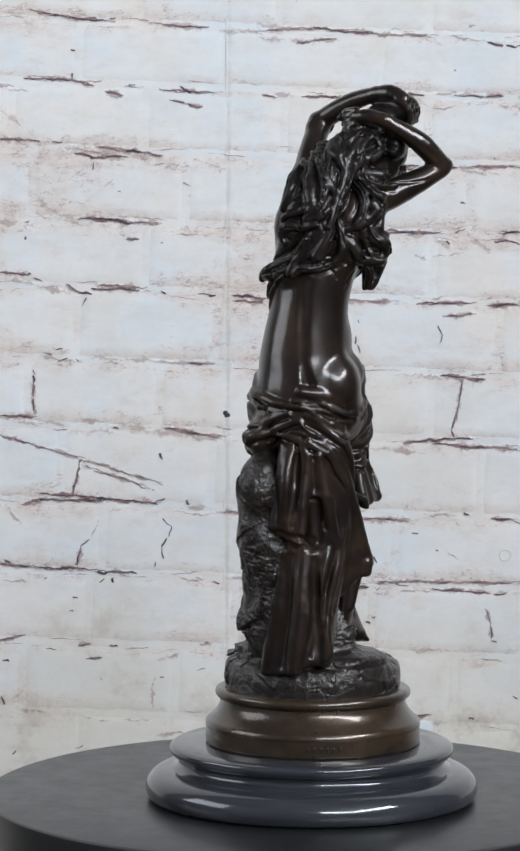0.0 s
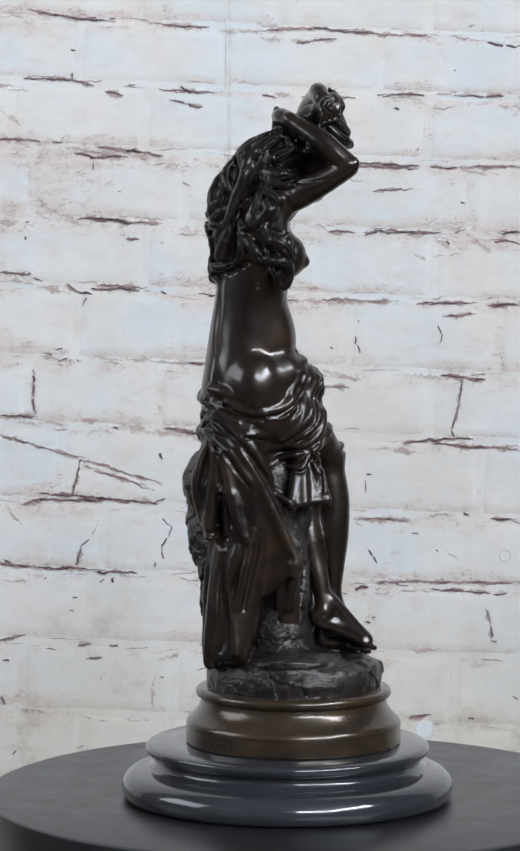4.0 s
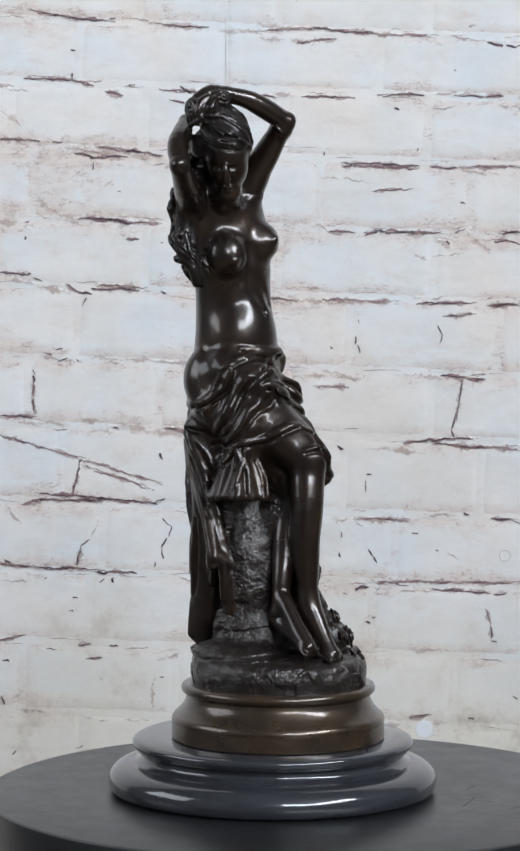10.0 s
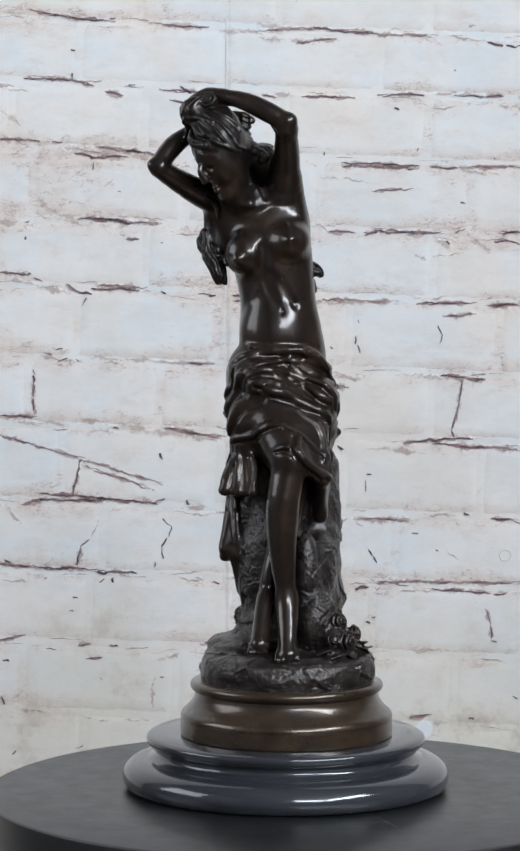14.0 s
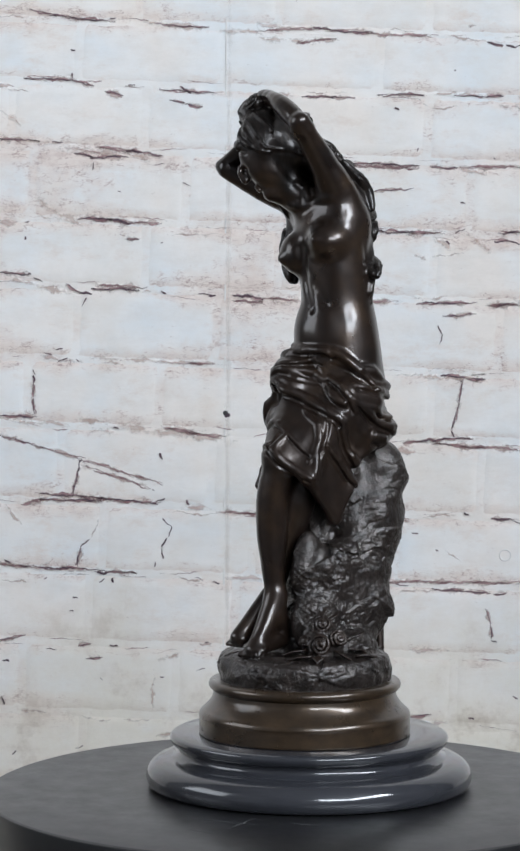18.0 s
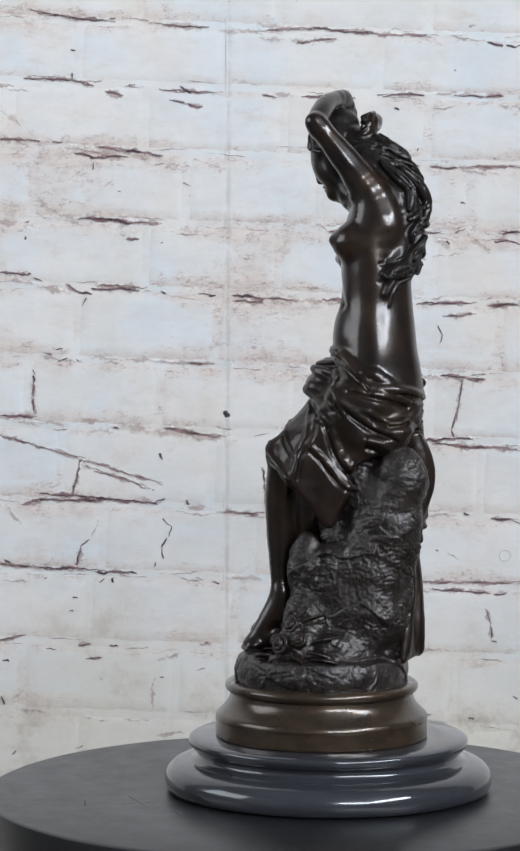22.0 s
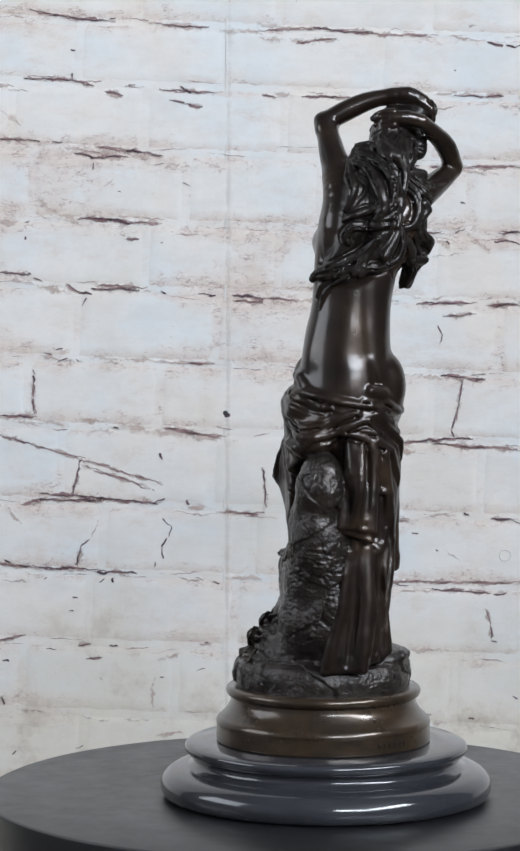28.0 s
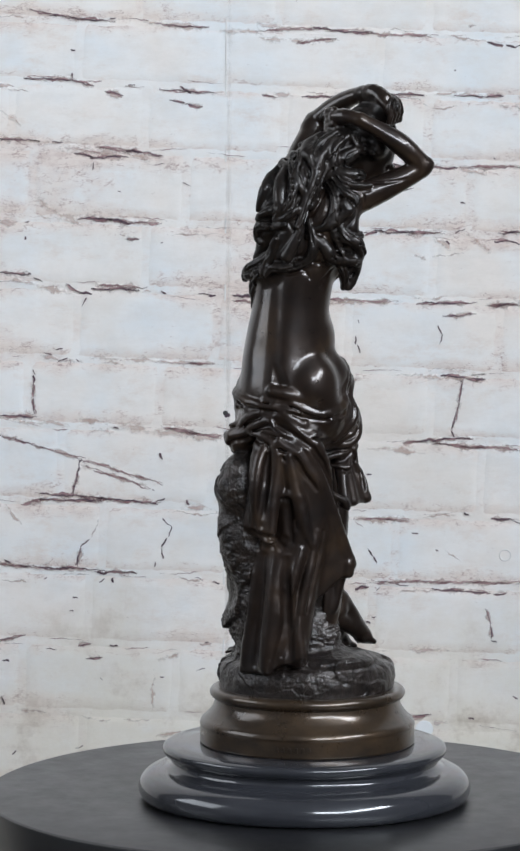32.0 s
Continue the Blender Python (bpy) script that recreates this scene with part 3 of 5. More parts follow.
    for i in range(5):
        c.limb([(14 + 8 * i, -140 - 3 * (2 - abs(i - 1)), 277, 6.5), (14 + 9 * i, -158 + 4 * i, 271, 5.5)], 3)
        c.limb([(-36 + 6 * i, -144, 290, 5.5), (-37 + 7 * i, -155 + 3 * i, 284, 4.5)], 3)


def model_cloth(c):
    # lap and hips
    c.limb([(-24, 78, 744, 80), (-30, 12, 708, 56), (0, -46, 658, 38)], 20)
    c.limb([(-56, 64, 722, 62), (-66, -2, 706, 46), (-76, -10, 652, 26)], 16)
    c.limb([(-74, 34, 790, 42), (-54, -8, 772, 38), (-24, -20, 752, 30)], 16)
    # flap at her left side, with its hem at the knee
    c.blob((52, -4, 640), (20, 56, 50), k=14)
    c.sheet((60, 0, 690), (78, -54, 594), (60, 14, 516), 10, 18)
    c.sheet((60, 0, 690), (60, 14, 516), (66, 50, 580), 10, 18)
    c.sheet((48, 4, 690), (78, -54, 594), (28, -94, 642), 12, 18)
    c.limb([(50, 44, 738, 34), (50, 90, 730, 32)], 14)
    c.limb([(42, 46, 706, 42), (46, 84, 666, 34), (34, 128, 676, 32)], 16)
    c.sheet((44, 60, 712), (52, 136, 674), (66, 52, 620), 10, 12)
    # cloth hanging between the knees
    c.sheet((-72, 0, 662), (-116, 26, 560), (-108, -40, 566), 8, 8)
    c.sheet((-64, -10, 655), (-108, -40, 566), (-52, -46, 562), 8, 8)
    for x, y, z in ((-118, 28, 558), (-119, 4, 563), (-110, -40, 566), (-82, -48, 563), (-50, -50, 561)):
        c.limb([(-76, -6, 692, 8), (x, y, z, 5)], 12, bend=False)
    # long falls at the back
    c.limb([(-46, 100, 690, 60), (-44, 92, 480, 44), (-34, 100, 280, 34)], 14)
    c.limb([(-80, 92, 600, 30), (-80, 90, 470, 28), (-72, 100, 330, 22)], 12)
    c.limb([(-66, 104, 640, 40), (-64, 100, 520, 36)], 10)
    c.sheet((-28, 152, 676), (-6, 164, 520), (-58, 162, 502), 9, 10)
    c.sheet((-28, 152, 676), (-58, 162, 502), (-66, 146, 674), 9, 10)
    c.limb([(-30, 146, 680, 14), (-34, 168, 616, 17), (-44, 164, 516, 12)], 10)
    c.sheet((-34, 146, 500), (20, 146, 262), (-48, 158, 268), 8, 10)
    c.sheet((-34, 146, 500), (-48, 158, 268), (-70, 136, 470), 8, 10)
    c.sheet((-70, 136, 470), (-48, 152, 276), (-98, 122, 296), 8, 10)
    c.limb([(-70, 122, 650, 32), (-74, 112, 560, 28), (-74, 110, 440, 26), (-76, 112, 340, 24), (-78, 112, 290, 20)], 10)
    c.limb([(-92, 106, 665, 28), (-92, 84, 560, 26), (-86, 78, 480, 24), (-80, 84, 430, 16)], 10)
    c.limb([(-96, 108, 670, 18), (-112, 62, 555, 13), (-121, 20, 462, 7)], 12)
    c.sheet((-96, 96, 630), (-122, 14, 450), (-88, 66, 400), 8, 10)
    c.sheet((-98, 64, 565), (-122, 14, 452), (-72, 6, 430), 6, 8)
    c.limb([(-104, 50, 560, 8), (-98, 24, 480, 9), (-88, 24, 420, 9)], 6)
    # rounded end of the lining below the hem
    c.blob((-84, 24, 386), (9, 23, 60), (0, -4, 0), k=8)
    c.limb([(-118, 20, 456, 5), (-104, 14, 440, 9), (-90, 26, 372, 8)], 8)
    # the turned-up end of the band at her back, and the cloth between the knees
    c.limb([(-60, 158, 764, 10), (-84, 136, 757, 12), (-106, 106, 748, 9)], 5)
    c.blob((14, -52, 575), (14, 26, 62), k=12)
    # rolled band round the hips, high in front, low over her right hip
    heights = (786, 752, 738, 724, 712, 745, 818, 822, 786)
    ring = []
    for i in range(33):
        a = 2 * math.pi * i / 32
        f = i / 4.0
        q = min(int(f), 7)
        e = 0.5 - 0.5 * math.cos(math.pi * (f - q))
        z = heights[q] + (heights[q + 1] - heights[q]) * e
        x, y = -25 + 84 * math.cos(a), 83 + 74 * math.sin(a)
        ring.append((x, y, z + 4 * math.sin(3 * a), 9 + 2.0 * math.sin(2 * a)))
    c.limb(ring, 10, bend=False)


def model_hair(c):
    c.blob((-124, -22, 1208), (46, 50, 50), (30, 0, -43), k=14)
    c.blob((-130, -18, 1242), (38, 40, 28), k=12)
    c.blob((-162, -24, 1256), (24, 28, 22), k=10)
    c.limb([(-112, 34, 1196, 37), (-94, 94, 1156, 31), (-82, 128, 1106, 28), (-80, 137, 1052, 25), (-62, 132, 1000, 22), (-30, 138, 968, 14), (0, 142, 962, 6)], 14)
    c.limb([(-60, 56, 1176, 28), (-46, 108, 1128, 26), (-34, 133, 1070, 23), (-18, 130, 1020, 16), (12, 122, 976, 12), (36, 112, 964, 6)], 12)
    c.limb([(-138, 52, 1130, 28), (-150, 66, 1068, 22), (-150, 60, 1010, 18), (-136, 53, 966, 11), (-127, 47, 946, 6)], 12)
    c.blob((-76, 32, 1186), (18, 24, 22), k=12)
    c.blob((-100, 8, 1194), (26, 36, 38), k=14)
    c.limb([(-102, 4, 1190, 22), (-96, 14, 1150, 20), (-88, 32, 1112, 20)], 12)
    c.blob((-99, -38, 1194), (15, 17, 18), k=10)
    c.blob((-164, -2, 1194), (16, 20, 22), k=12)
    c.limb([(-102, -36, 1190, 11), (-94, -18, 1152, 12), (-86, 10, 1112, 12)], 12)
    c.limb([(20, 122, 960, 9), (30, 112, 930, 5)], 10)


def rose(c, at, size, facing, field="body"):
    """A rose of coiled petals that faces a way."""
    f = Vector(facing).normalized()
    m = f.to_track_quat("Z", "Y").to_matrix()
    pts = []
    for i in range(40):
        a = i * 0.42
        w = i / 39
        r = size * (0.10 + 0.86 * w)
        h = size * 0.50 * (1 - w ** 1.6)
        v = m @ Vector((r * math.cos(a), r * math.sin(a), h))
        pts.append((at[0] + v.x, at[1] + v.y, at[2] + v.z, size * 0.155))
    b = [at[i] - f[i] * size * 0.35 for i in range(3)]
    c.blob(b, (size * 0.72, size * 0.72, size * 0.72), k=2, field=field)
    c.limb(pts, 1.0, field, bend=False)


def leaf(c, p, q, w, field="body"):
    """A pointed leaf, thin and a little folded along its rib."""
    p, q = Vector(p), Vector(q)
    across = (q - p).cross(Vector((0, 0, 1))).normalized() * w
    mid = (p + q) / 2
    for side in (across, -across):
        c.sheet(p, q, mid + side + Vector((0, 0, 3)), 1.8, 2, field)
    c.limb([(*p, 2.2), (*q, 1.6)], 2, field, bend=False)


def model_rock(c):
    c.trunk([(196, 4, -12, 156, 156), (214, 4, -12, 158, 158), (236, 4, -12, 161, 161), (254, 4, -12, 158, 158), (264, 4, -10, 152, 150), (270, 4, -8, 128, 126)], 8, "rock")
    c.blob((26, 140, 590), (44, 50, 66), k=14, field="rock")
    c.blob((30, 116, 505), (52, 68, 80), k=20, field="rock")
    c.blob((44, 84, 430), (44, 60, 80), k=20, field="rock")
    c.blob((36, 74, 340), (58, 64, 72), k=20, field="rock")
    c.blob((58, 28, 282), (64, 72, 42), k=20, field="rock")
    c.blob((-70, 14, 272), (80, 88, 24), k=16, field="rock")
    c.blob((-28, 18, 420), (62, 46, 130), k=16, field="rock")
    c.blob((-20, 30, 310), (74, 66, 60), k=20, field="rock")
    c.blob((-50, 44, 560), (46, 44, 96), k=16, field="rock")
    c.blob((60, -22, 326), (38, 54, 60), k=16, field="rock")
    c.blob((56, 26, 400), (34, 54, 78), k=16, field="rock")
    c.blob((10, 62, 565), (44, 50, 90), k=20, field="rock")
    c.blob((4, 120, 420), (42, 40, 150), k=24, field="rock")
    c.blob((46, -34, 420), (24, 34, 72), k=18, field="rock")
    c.blob((-3, -12, 528), (30, 34, 44), k=18, field="rock")


def model_flowers(c):
    rose(c, (108, -42, 328), 19, (0.8, -0.5, 0.35))
    rose(c, (126, -58, 294), 21, (0.8, -0.55, 0.2))
    rose(c, (134, -22, 304), 17, (0.95, -0.2, 0.35))
    rose(c, (104, -76, 300), 12, (0.5, -0.8, 0.4))
    c.blob((98, -36, 288), (30, 38, 38), k=10, field="rock")
    for p, q, w in (((104, -74, 284), (78, -104, 274), 9), ((104, -26, 334), (92, 6, 346), 9), ((100, -36, 338), (84, -26, 360), 8), ((140, -4, 286), (138, 36, 276), 11),
                    ((126, -78, 276), (104, -112, 268), 9), ((140, -34, 282), (158, -10, 268), 11), ((132, -64, 276), (144, -76, 266), 10), ((128, 0, 300), (120, 40, 310), 9),
                    ((150, 6, 274), (146, 52, 268), 9)):
        leaf(c, p, q, w)
    rose(c, (-142, -38, 1280), 19, (-0.2, -0.9, 0.4))
    rose(c, (-186, -16, 1262), 20, (-0.95, -0.25, 0.1))
    rose(c, (-158, -40, 1256), 12, (-0.4, -0.9, 0.1))


def build_statue():
    model_figure(clay)
    clay.bare = clay.body.copy()
    model_cloth(clay)
    model_hair(clay)
    model_rock(clay)
    model_folds(clay)
    model_flowers(clay)
    verts, quads, stone, draped = clay.skin()
    out = np.array(verts)
    hair = draped * np.clip((out[:, 2] - 900) / 20, 0, 1)
    # hewn stone: lumps and chips
    for i in np.nonzero(stone > 0)[0]:
        p = Vector(verts[i])
        # each chip is a plane of its own tilt
        rough = min(1.0, max(0.15, 0.55 + 1.6 * noise.noise(p * 0.017 + Vector((3, 1, 7)))))
        lump = noise.noise(p * 0.02) * 4.0 + noise.noise(p * 0.22) * 0.8
        for size, tilt, step in ((90.0, 0.24, 5.0), (34.0, 0.16 * rough, 1.8 * rough), (12.0, 0.16 * rough, 0.8 * rough)):
            heart = noise.voronoi(p / size)[1][0]
            lump += noise.noise_vector(heart * 3.7).dot(p - heart * size) * tilt + noise.noise(heart * 5.3) * step
        for f, size in ((0.09, 3.6), (0.21, 3.0)):
            lump += (0.35 - abs(noise.noise(Vector((p.x * 0.7, p.y * 0.7, p.z * 1.4)) * f))) * size * rough
        if p.z < 276:
            lump *= 0.55
        n = noise.noise_vector(p * 0.05)
        d = Vector((p.x, p.y - 30, 0)).normalized() if p.z > 285 else Vector((p.x, p.y, 60)).normalized()
        q = p + d * lump + n * 2.0
        out[i] = (q.x, q.y, max(q.z, 200))
    # the hand-worked unevenness of the cast
    for i in np.nonzero(stone == 0)[0]:
        p = Vector(verts[i])
        n = noise.noise_vector(p * 0.018) * 1.6 + noise.noise_vector(p * 0.06) * (0.1 + 0.5 * draped[i])
        out[i] += (n.x, n.y, n.z)
    out[:, 2] -= 12.0
    out *= UNIT
    me = bpy.data.meshes.new("bronze_statue")
    # the turned plinth under the figure
    foot = lathe_bm([(0, 0.0364)] + rounded([(0.0700, 0.0364), (0.0708, 0.0372), (0.0709, 0.0390), (0.0707, 0.0470), (0.0710, 0.0492), (0.0700, 0.0518), (0.0672, 0.0544), (0.0640, 0.0580),
                    (0.0618, 0.0620), (0.0611, 0.0655)], 5) + rounded([(0.0611, 0.0657), (0.0634, 0.0672), (0.0645, 0.0694), (0.0640, 0.0716), (0.0622, 0.0730), (0.0596, 0.0734)], 5) + [(0.04, 0.0734), (0, 0.0734)], 160)
    for v in foot.verts:
        v.co.x += 0.0014
        v.co.y -= 0.0044
    # a worn inscription, illegible
    for i, w in enumerate((0.0018, 0.0012, 0.0020, 0.0014, 0.0019, 0.0012)):
        b = box_bm(-w / 2, w / 2, -0.0004, 0.0004, -0.0016, 0.0016, 0.0002)
        a = radians(205 + 3.4 * i)
        bmesh.ops.transform(b, verts=b.verts, matrix=Matrix.Translation((0.0014 + 0.0709 * math.sin(a), -0.0044 - 0.0709 * math.cos(a), 0.0425)) @ Matrix.Rotation(a, 4, "Z"))
        me2 = bpy.data.meshes.new("bar")
        b.to_mesh(me2)
        b.free()
        foot.from_mesh(me2)
        bpy.data.meshes.remove(me2)
    foot.verts.ensure_lookup_table()
    foot.verts.index_update()
    fv = np.array([v.co[:] for v in foot.verts])
    ff = [[v.index for v in f.verts] for f in foot.faces]
    foot.free()
    n0 = len(out)
    allv = np.concatenate([out, fv])
    faces = quads.tolist() + [[i + n0 for i in f] for f in ff]
    me.from_pydata(allv.tolist(), [], faces)
    me.update()
    for key, values in (("stone", np.concatenate([stone, np.zeros(len(fv))])), ("turned", np.concatenate([np.zeros(n0), np.ones(len(fv))])), ("draped", np.concatenate([draped, np.zeros(len(fv))])), ("hair", np.concatenate([hair, np.zeros(len(fv))]))):
        a = me.attributes.new(key, "FLOAT", "POINT")
        a.data.foreach_set("value", values.astype(np.float32))
    me.materials.append(BRONZE)
    me.polygons.foreach_set("use_smooth", [True] * len(me.polygons))
    return tagged(new("bronze_statue", me), "dark patinated bronze statue of a draped standing figure on rock", "statue")


def model_folds(c):
    c.freeze()
    front = 0.0
    # collar bones, neck and breastbone
    c.stroke(front, [(-54, 1088), (-28, 1099), (0, 1103)], 3.5, -2, 12)
    c.stroke(front, [(-62, 1086), (-82, 1090)], 4, -1, 10)
    c.stroke(front, [(-56, 1090), (-62, 1108), (-72, 1128)], 5, -1, 10)
    # the raised thigh under tight cloth
    a, b, d = (-20, 14, 704, 56), (-2, -36, 666, 46), (20, -80, 630, 31)
    steps = [i / 20 for i in range(21)]
    c.limb([tuple((1 - t) ** 2 * u + 2 * t * (1 - t) * v + t * t * w for u, v, w in zip(a, b, d)) for t in steps], 14, bend=False)
    c.freeze()
    # folds of the cloth, each a crest with its furrow
    for r, pts in (
        (6, [(-79, 756), (-23, 741), (37, 729), (84, 725), (132, 716)]),
        (6, [(-65, 677), (-35, 668), (7, 694), (50, 716)]),
        (4, [(50, 712), (93, 677)]),
        (4, [(29, 690), (85, 675)]),
        (4, [(59, 737), (102, 733), (132, 712)]),
        (5, [(84, 720), (119, 690), (138, 673)]),
        (6, [(-1, 660), (29, 677), (68, 664), (102, 639)]),
        (6, [(-96, 711), (-78, 668), (-44, 634)]),
        (4, [(-78, 716), (-44, 686)]),
    ):
        c.fold(175.0, pts, r)
    for r, pts in (
        (5, [(13, 755), (58, 741), (107, 727), (136, 729)]),
        (5, [(66, 754), (115, 750), (162, 739)]),
        (6, [(-6, 733), (25, 706), (66, 678), (112, 659)]),
        (4, [(83, 686), (115, 692), (152, 715)]),
        (5, [(112, 659), (140, 686), (169, 711)]),
        (7, [(-20, 698), (-7, 657), (9, 620), (26, 603)]),
        (5, [(-40, 714), (-61, 653), (-83, 620)]),
        (5, [(15, 805), (37, 772), (54, 749)]),
    ):
        c.fold(116.7, pts, r)
    for r, pts in (
        (4, [(-19, 832), (22, 819), (38, 811)]),
        (7, [(-77, 759), (-39, 745), (10, 716), (49, 689)]),
        (5, [(6, 823), (22, 782), (51, 745), (72, 708)]),
        (5, [(88, 786), (113, 760), (152, 756)]),
        (5, [(113, 749), (146, 741), (163, 721)]),
        (5, [(14, 646), (39, 617), (64, 584), (83, 571)]),
        (5, [(-6, 633), (-14, 584)]),
        (5, [(-97, 654), (-68, 617), (-22, 584)]),
        (3, [(-68, 683), (-35, 642), (-14, 625)]),
    ):
        c.fold(70.0, pts, r)
    for r, pts in (
        (5, [(-108, 792), (-80, 810), (-43, 819), (-6, 821), (22, 825)]),
        (6, [(-59, 763), (-39, 782), (-10, 784), (23, 768)]),
        (4, [(-47, 792), (-10, 804), (10, 800)]),
        (5, [(-26, 751), (6, 743), (39, 723)]),
        (5, [(31, 759), (55, 741), (84, 723)]),
        (5, [(-129, 714), (-116, 747), (-108, 784)]),
        (4, [(19, 640), (43, 645), (56, 640)]),
        (5, [(52, 667), (68, 624), (93, 591)]),
        (3, [(-90, 657), (-96, 615), (-98, 587)]),
        (4, [(-79, 648), (-75, 599), (-77, 566)]),
        (4, [(-49, 624), (-40, 591), (-40, 558)]),
    ):
        c.fold(-11.7, pts, r)
    for r, pts in (
        (8, [(-98, 671), (-70, 708), (-50, 753), (-30, 778)]),
        (5, [(-21, 733), (-1, 761), (23, 749)]),
        (3, [(-1, 663), (32, 684), (48, 688)]),
        (5, [(-111, 655), (-86, 663), (-62, 688)]),
        (5, [(-106, 618), (-82, 635), (-62, 659)]),
        (7, [(-159, 708), (-151, 659), (-131, 614), (-102, 545)]),
    ):
        c.fold(-46.7, pts, r)
    for r, pts in (
        (6, [(-105, 719), (-65, 723), (-28, 751), (-12, 784)]),
        (6, [(-73, 656), (-12, 656), (20, 686), (32, 739), (36, 759)]),
        (5, [(12, 650), (53, 670), (77, 695)]),
        (4, [(-44, 621), (-20, 613), (4, 646)]),
        (4, [(4, 646), (21, 605), (19, 569)]),
        (7, [(-162, 718), (-125, 662), (-93, 621), (-68, 572), (-44, 515)]),
        (6, [(-129, 682), (-89, 674)]),
        (5, [(-174, 686), (-149, 649), (-113, 584)]),
        (6, [(-190, 662), (-190, 605), (-186, 523)]),
        (6, [(-166, 662), (-161, 588), (-137, 564), (-133, 515)]),
    ):
        c.fold(-81.7, pts, r)
    for r, pts in (
        (8, [(-124, 473), (-142, 398), (-161, 287)]),
        (7, [(-99, 504), (-112, 423), (-124, 361)]),
    ):
        c.fold(-87.5, pts, r)
    # soft pleats of the long falls, then the hollows between them
    for r, pts in (
        (8, [(56, 653), (54, 567), (40, 506)]),
        (8, [(75, 651), (77, 567), (79, 496)]),
        (8, [(100, 638), (106, 559), (113, 483)]),
        (8, [(32, 458), (24, 365), (1, 251)]),
        (11, [(69, 462), (70, 365), (62, 251)]),
        (12, [(126, 449), (114, 365), (125, 281)]),
    ):
        c.stroke(175.0, pts, r * 1.2, -r * 0.4, 9)
    for r, pts in (
        (6, [(66, 638), (67, 567), (63, 508)]),
        (7, [(94, 558), (94, 483)]),
        (8, [(51, 453), (47, 357), (35, 251)]),
        (9, [(92, 449), (93, 357), (98, 268)]),
        (6, [(21, 495), (50, 490), (84, 487)]),
    ):
        c.stroke(175.0, pts, r, r * 0.2, 8, True)
    # locks of the hair over the back and shoulders, each a full strand
    for r, pts in (
        (6, [(49, 1198), (74, 1200), (99, 1176), (107, 1147), (120, 1117), (120, 1088), (104, 1067), (74, 1063)]),
        (6, [(49, 1184), (78, 1171), (103, 1147), (112, 1117), (104, 1084), (83, 1067)]),
        (6, [(49, 1167), (74, 1146), (91, 1117), (87, 1088), (54, 1076), (24, 1063)]),
        (6, [(104, 1055), (75, 1051), (41, 1051), (27, 1034), (33, 1021)]),
        (7, [(120, 1063), (129, 1030), (121, 997), (92, 980), (67, 976), (54, 963)]),
        (7, [(83, 1030), (58, 1005), (21, 984), (-21, 967), (-32, 950)]),
        (6, [(58, 980), (12, 967), (-25, 959)]),
        (5, [(33, 963), (-4, 938), (-17, 904)]),
        (6, [(82, 1250), (69, 1225), (63, 1205)]),
        (5.5, [(75, 1013), (54, 984), (42, 963)]),
    ):
        c.lock(175.0, pts, r)
    for r, pts in (
        (7, [(79, 1221), (50, 1196), (54, 1163), (79, 1138), (104, 1113), (121, 1101), (117, 1088)]),
        (7, [(46, 1208), (42, 1175), (63, 1138), (84, 1109), (84, 1076), (69, 1055)]),
        (6, [(91, 1213), (79, 1175), (92, 1138), (117, 1126), (142, 1126)]),
        (5.5, [(108, 1213), (116, 1192), (141, 1184)]),
        (7, [(92, 1072), (101, 1038), (126, 1014), (132, 989), (118, 980)]),
        (6, [(80, 1055), (92, 1013), (109, 984)]),
        (6, [(63, 1030), (84, 997), (97, 968), (93, 943)]),
    ):
        c.lock(-151.7, pts, r)
    for r, pts in (
        (8, [(-100, 1213), (-123, 1185), (-123, 1150), (-100, 1145), (-77, 1151)]),
        (8, [(-112, 1208), (-141, 1173), (-152, 1133), (-163, 1093), (-175, 1053)]),
        (8, [(-83, 1191), (-112, 1173), (-106, 1156)]),
        (8, [(-135, 1162), (-146, 1122), (-135, 1082), (-152, 1047)]),
        (8, [(-140, 1036), (-123, 1024), (-100, 1001), (-77, 978)]),
        (8, [(-152, 1036), (-135, 1001), (-100, 984)]),
        (8, [(-169, 1053), (-169, 1001), (-152, 955)]),
        (8, [(-89, 973), (-83, 950)]),
    ):
        c.lock(-70.0, pts, r)
    for r, pts in (
        (8, [(105, 1215), (134, 1192), (163, 1169), (175, 1146)]),
        (8, [(99, 1169), (134, 1152), (163, 1123), (178, 1088), (169, 1065)]),
        (8, [(88, 1169), (111, 1140), (129, 1117), (123, 1082)]),
    ):
        c.lock(128.4, pts, r)
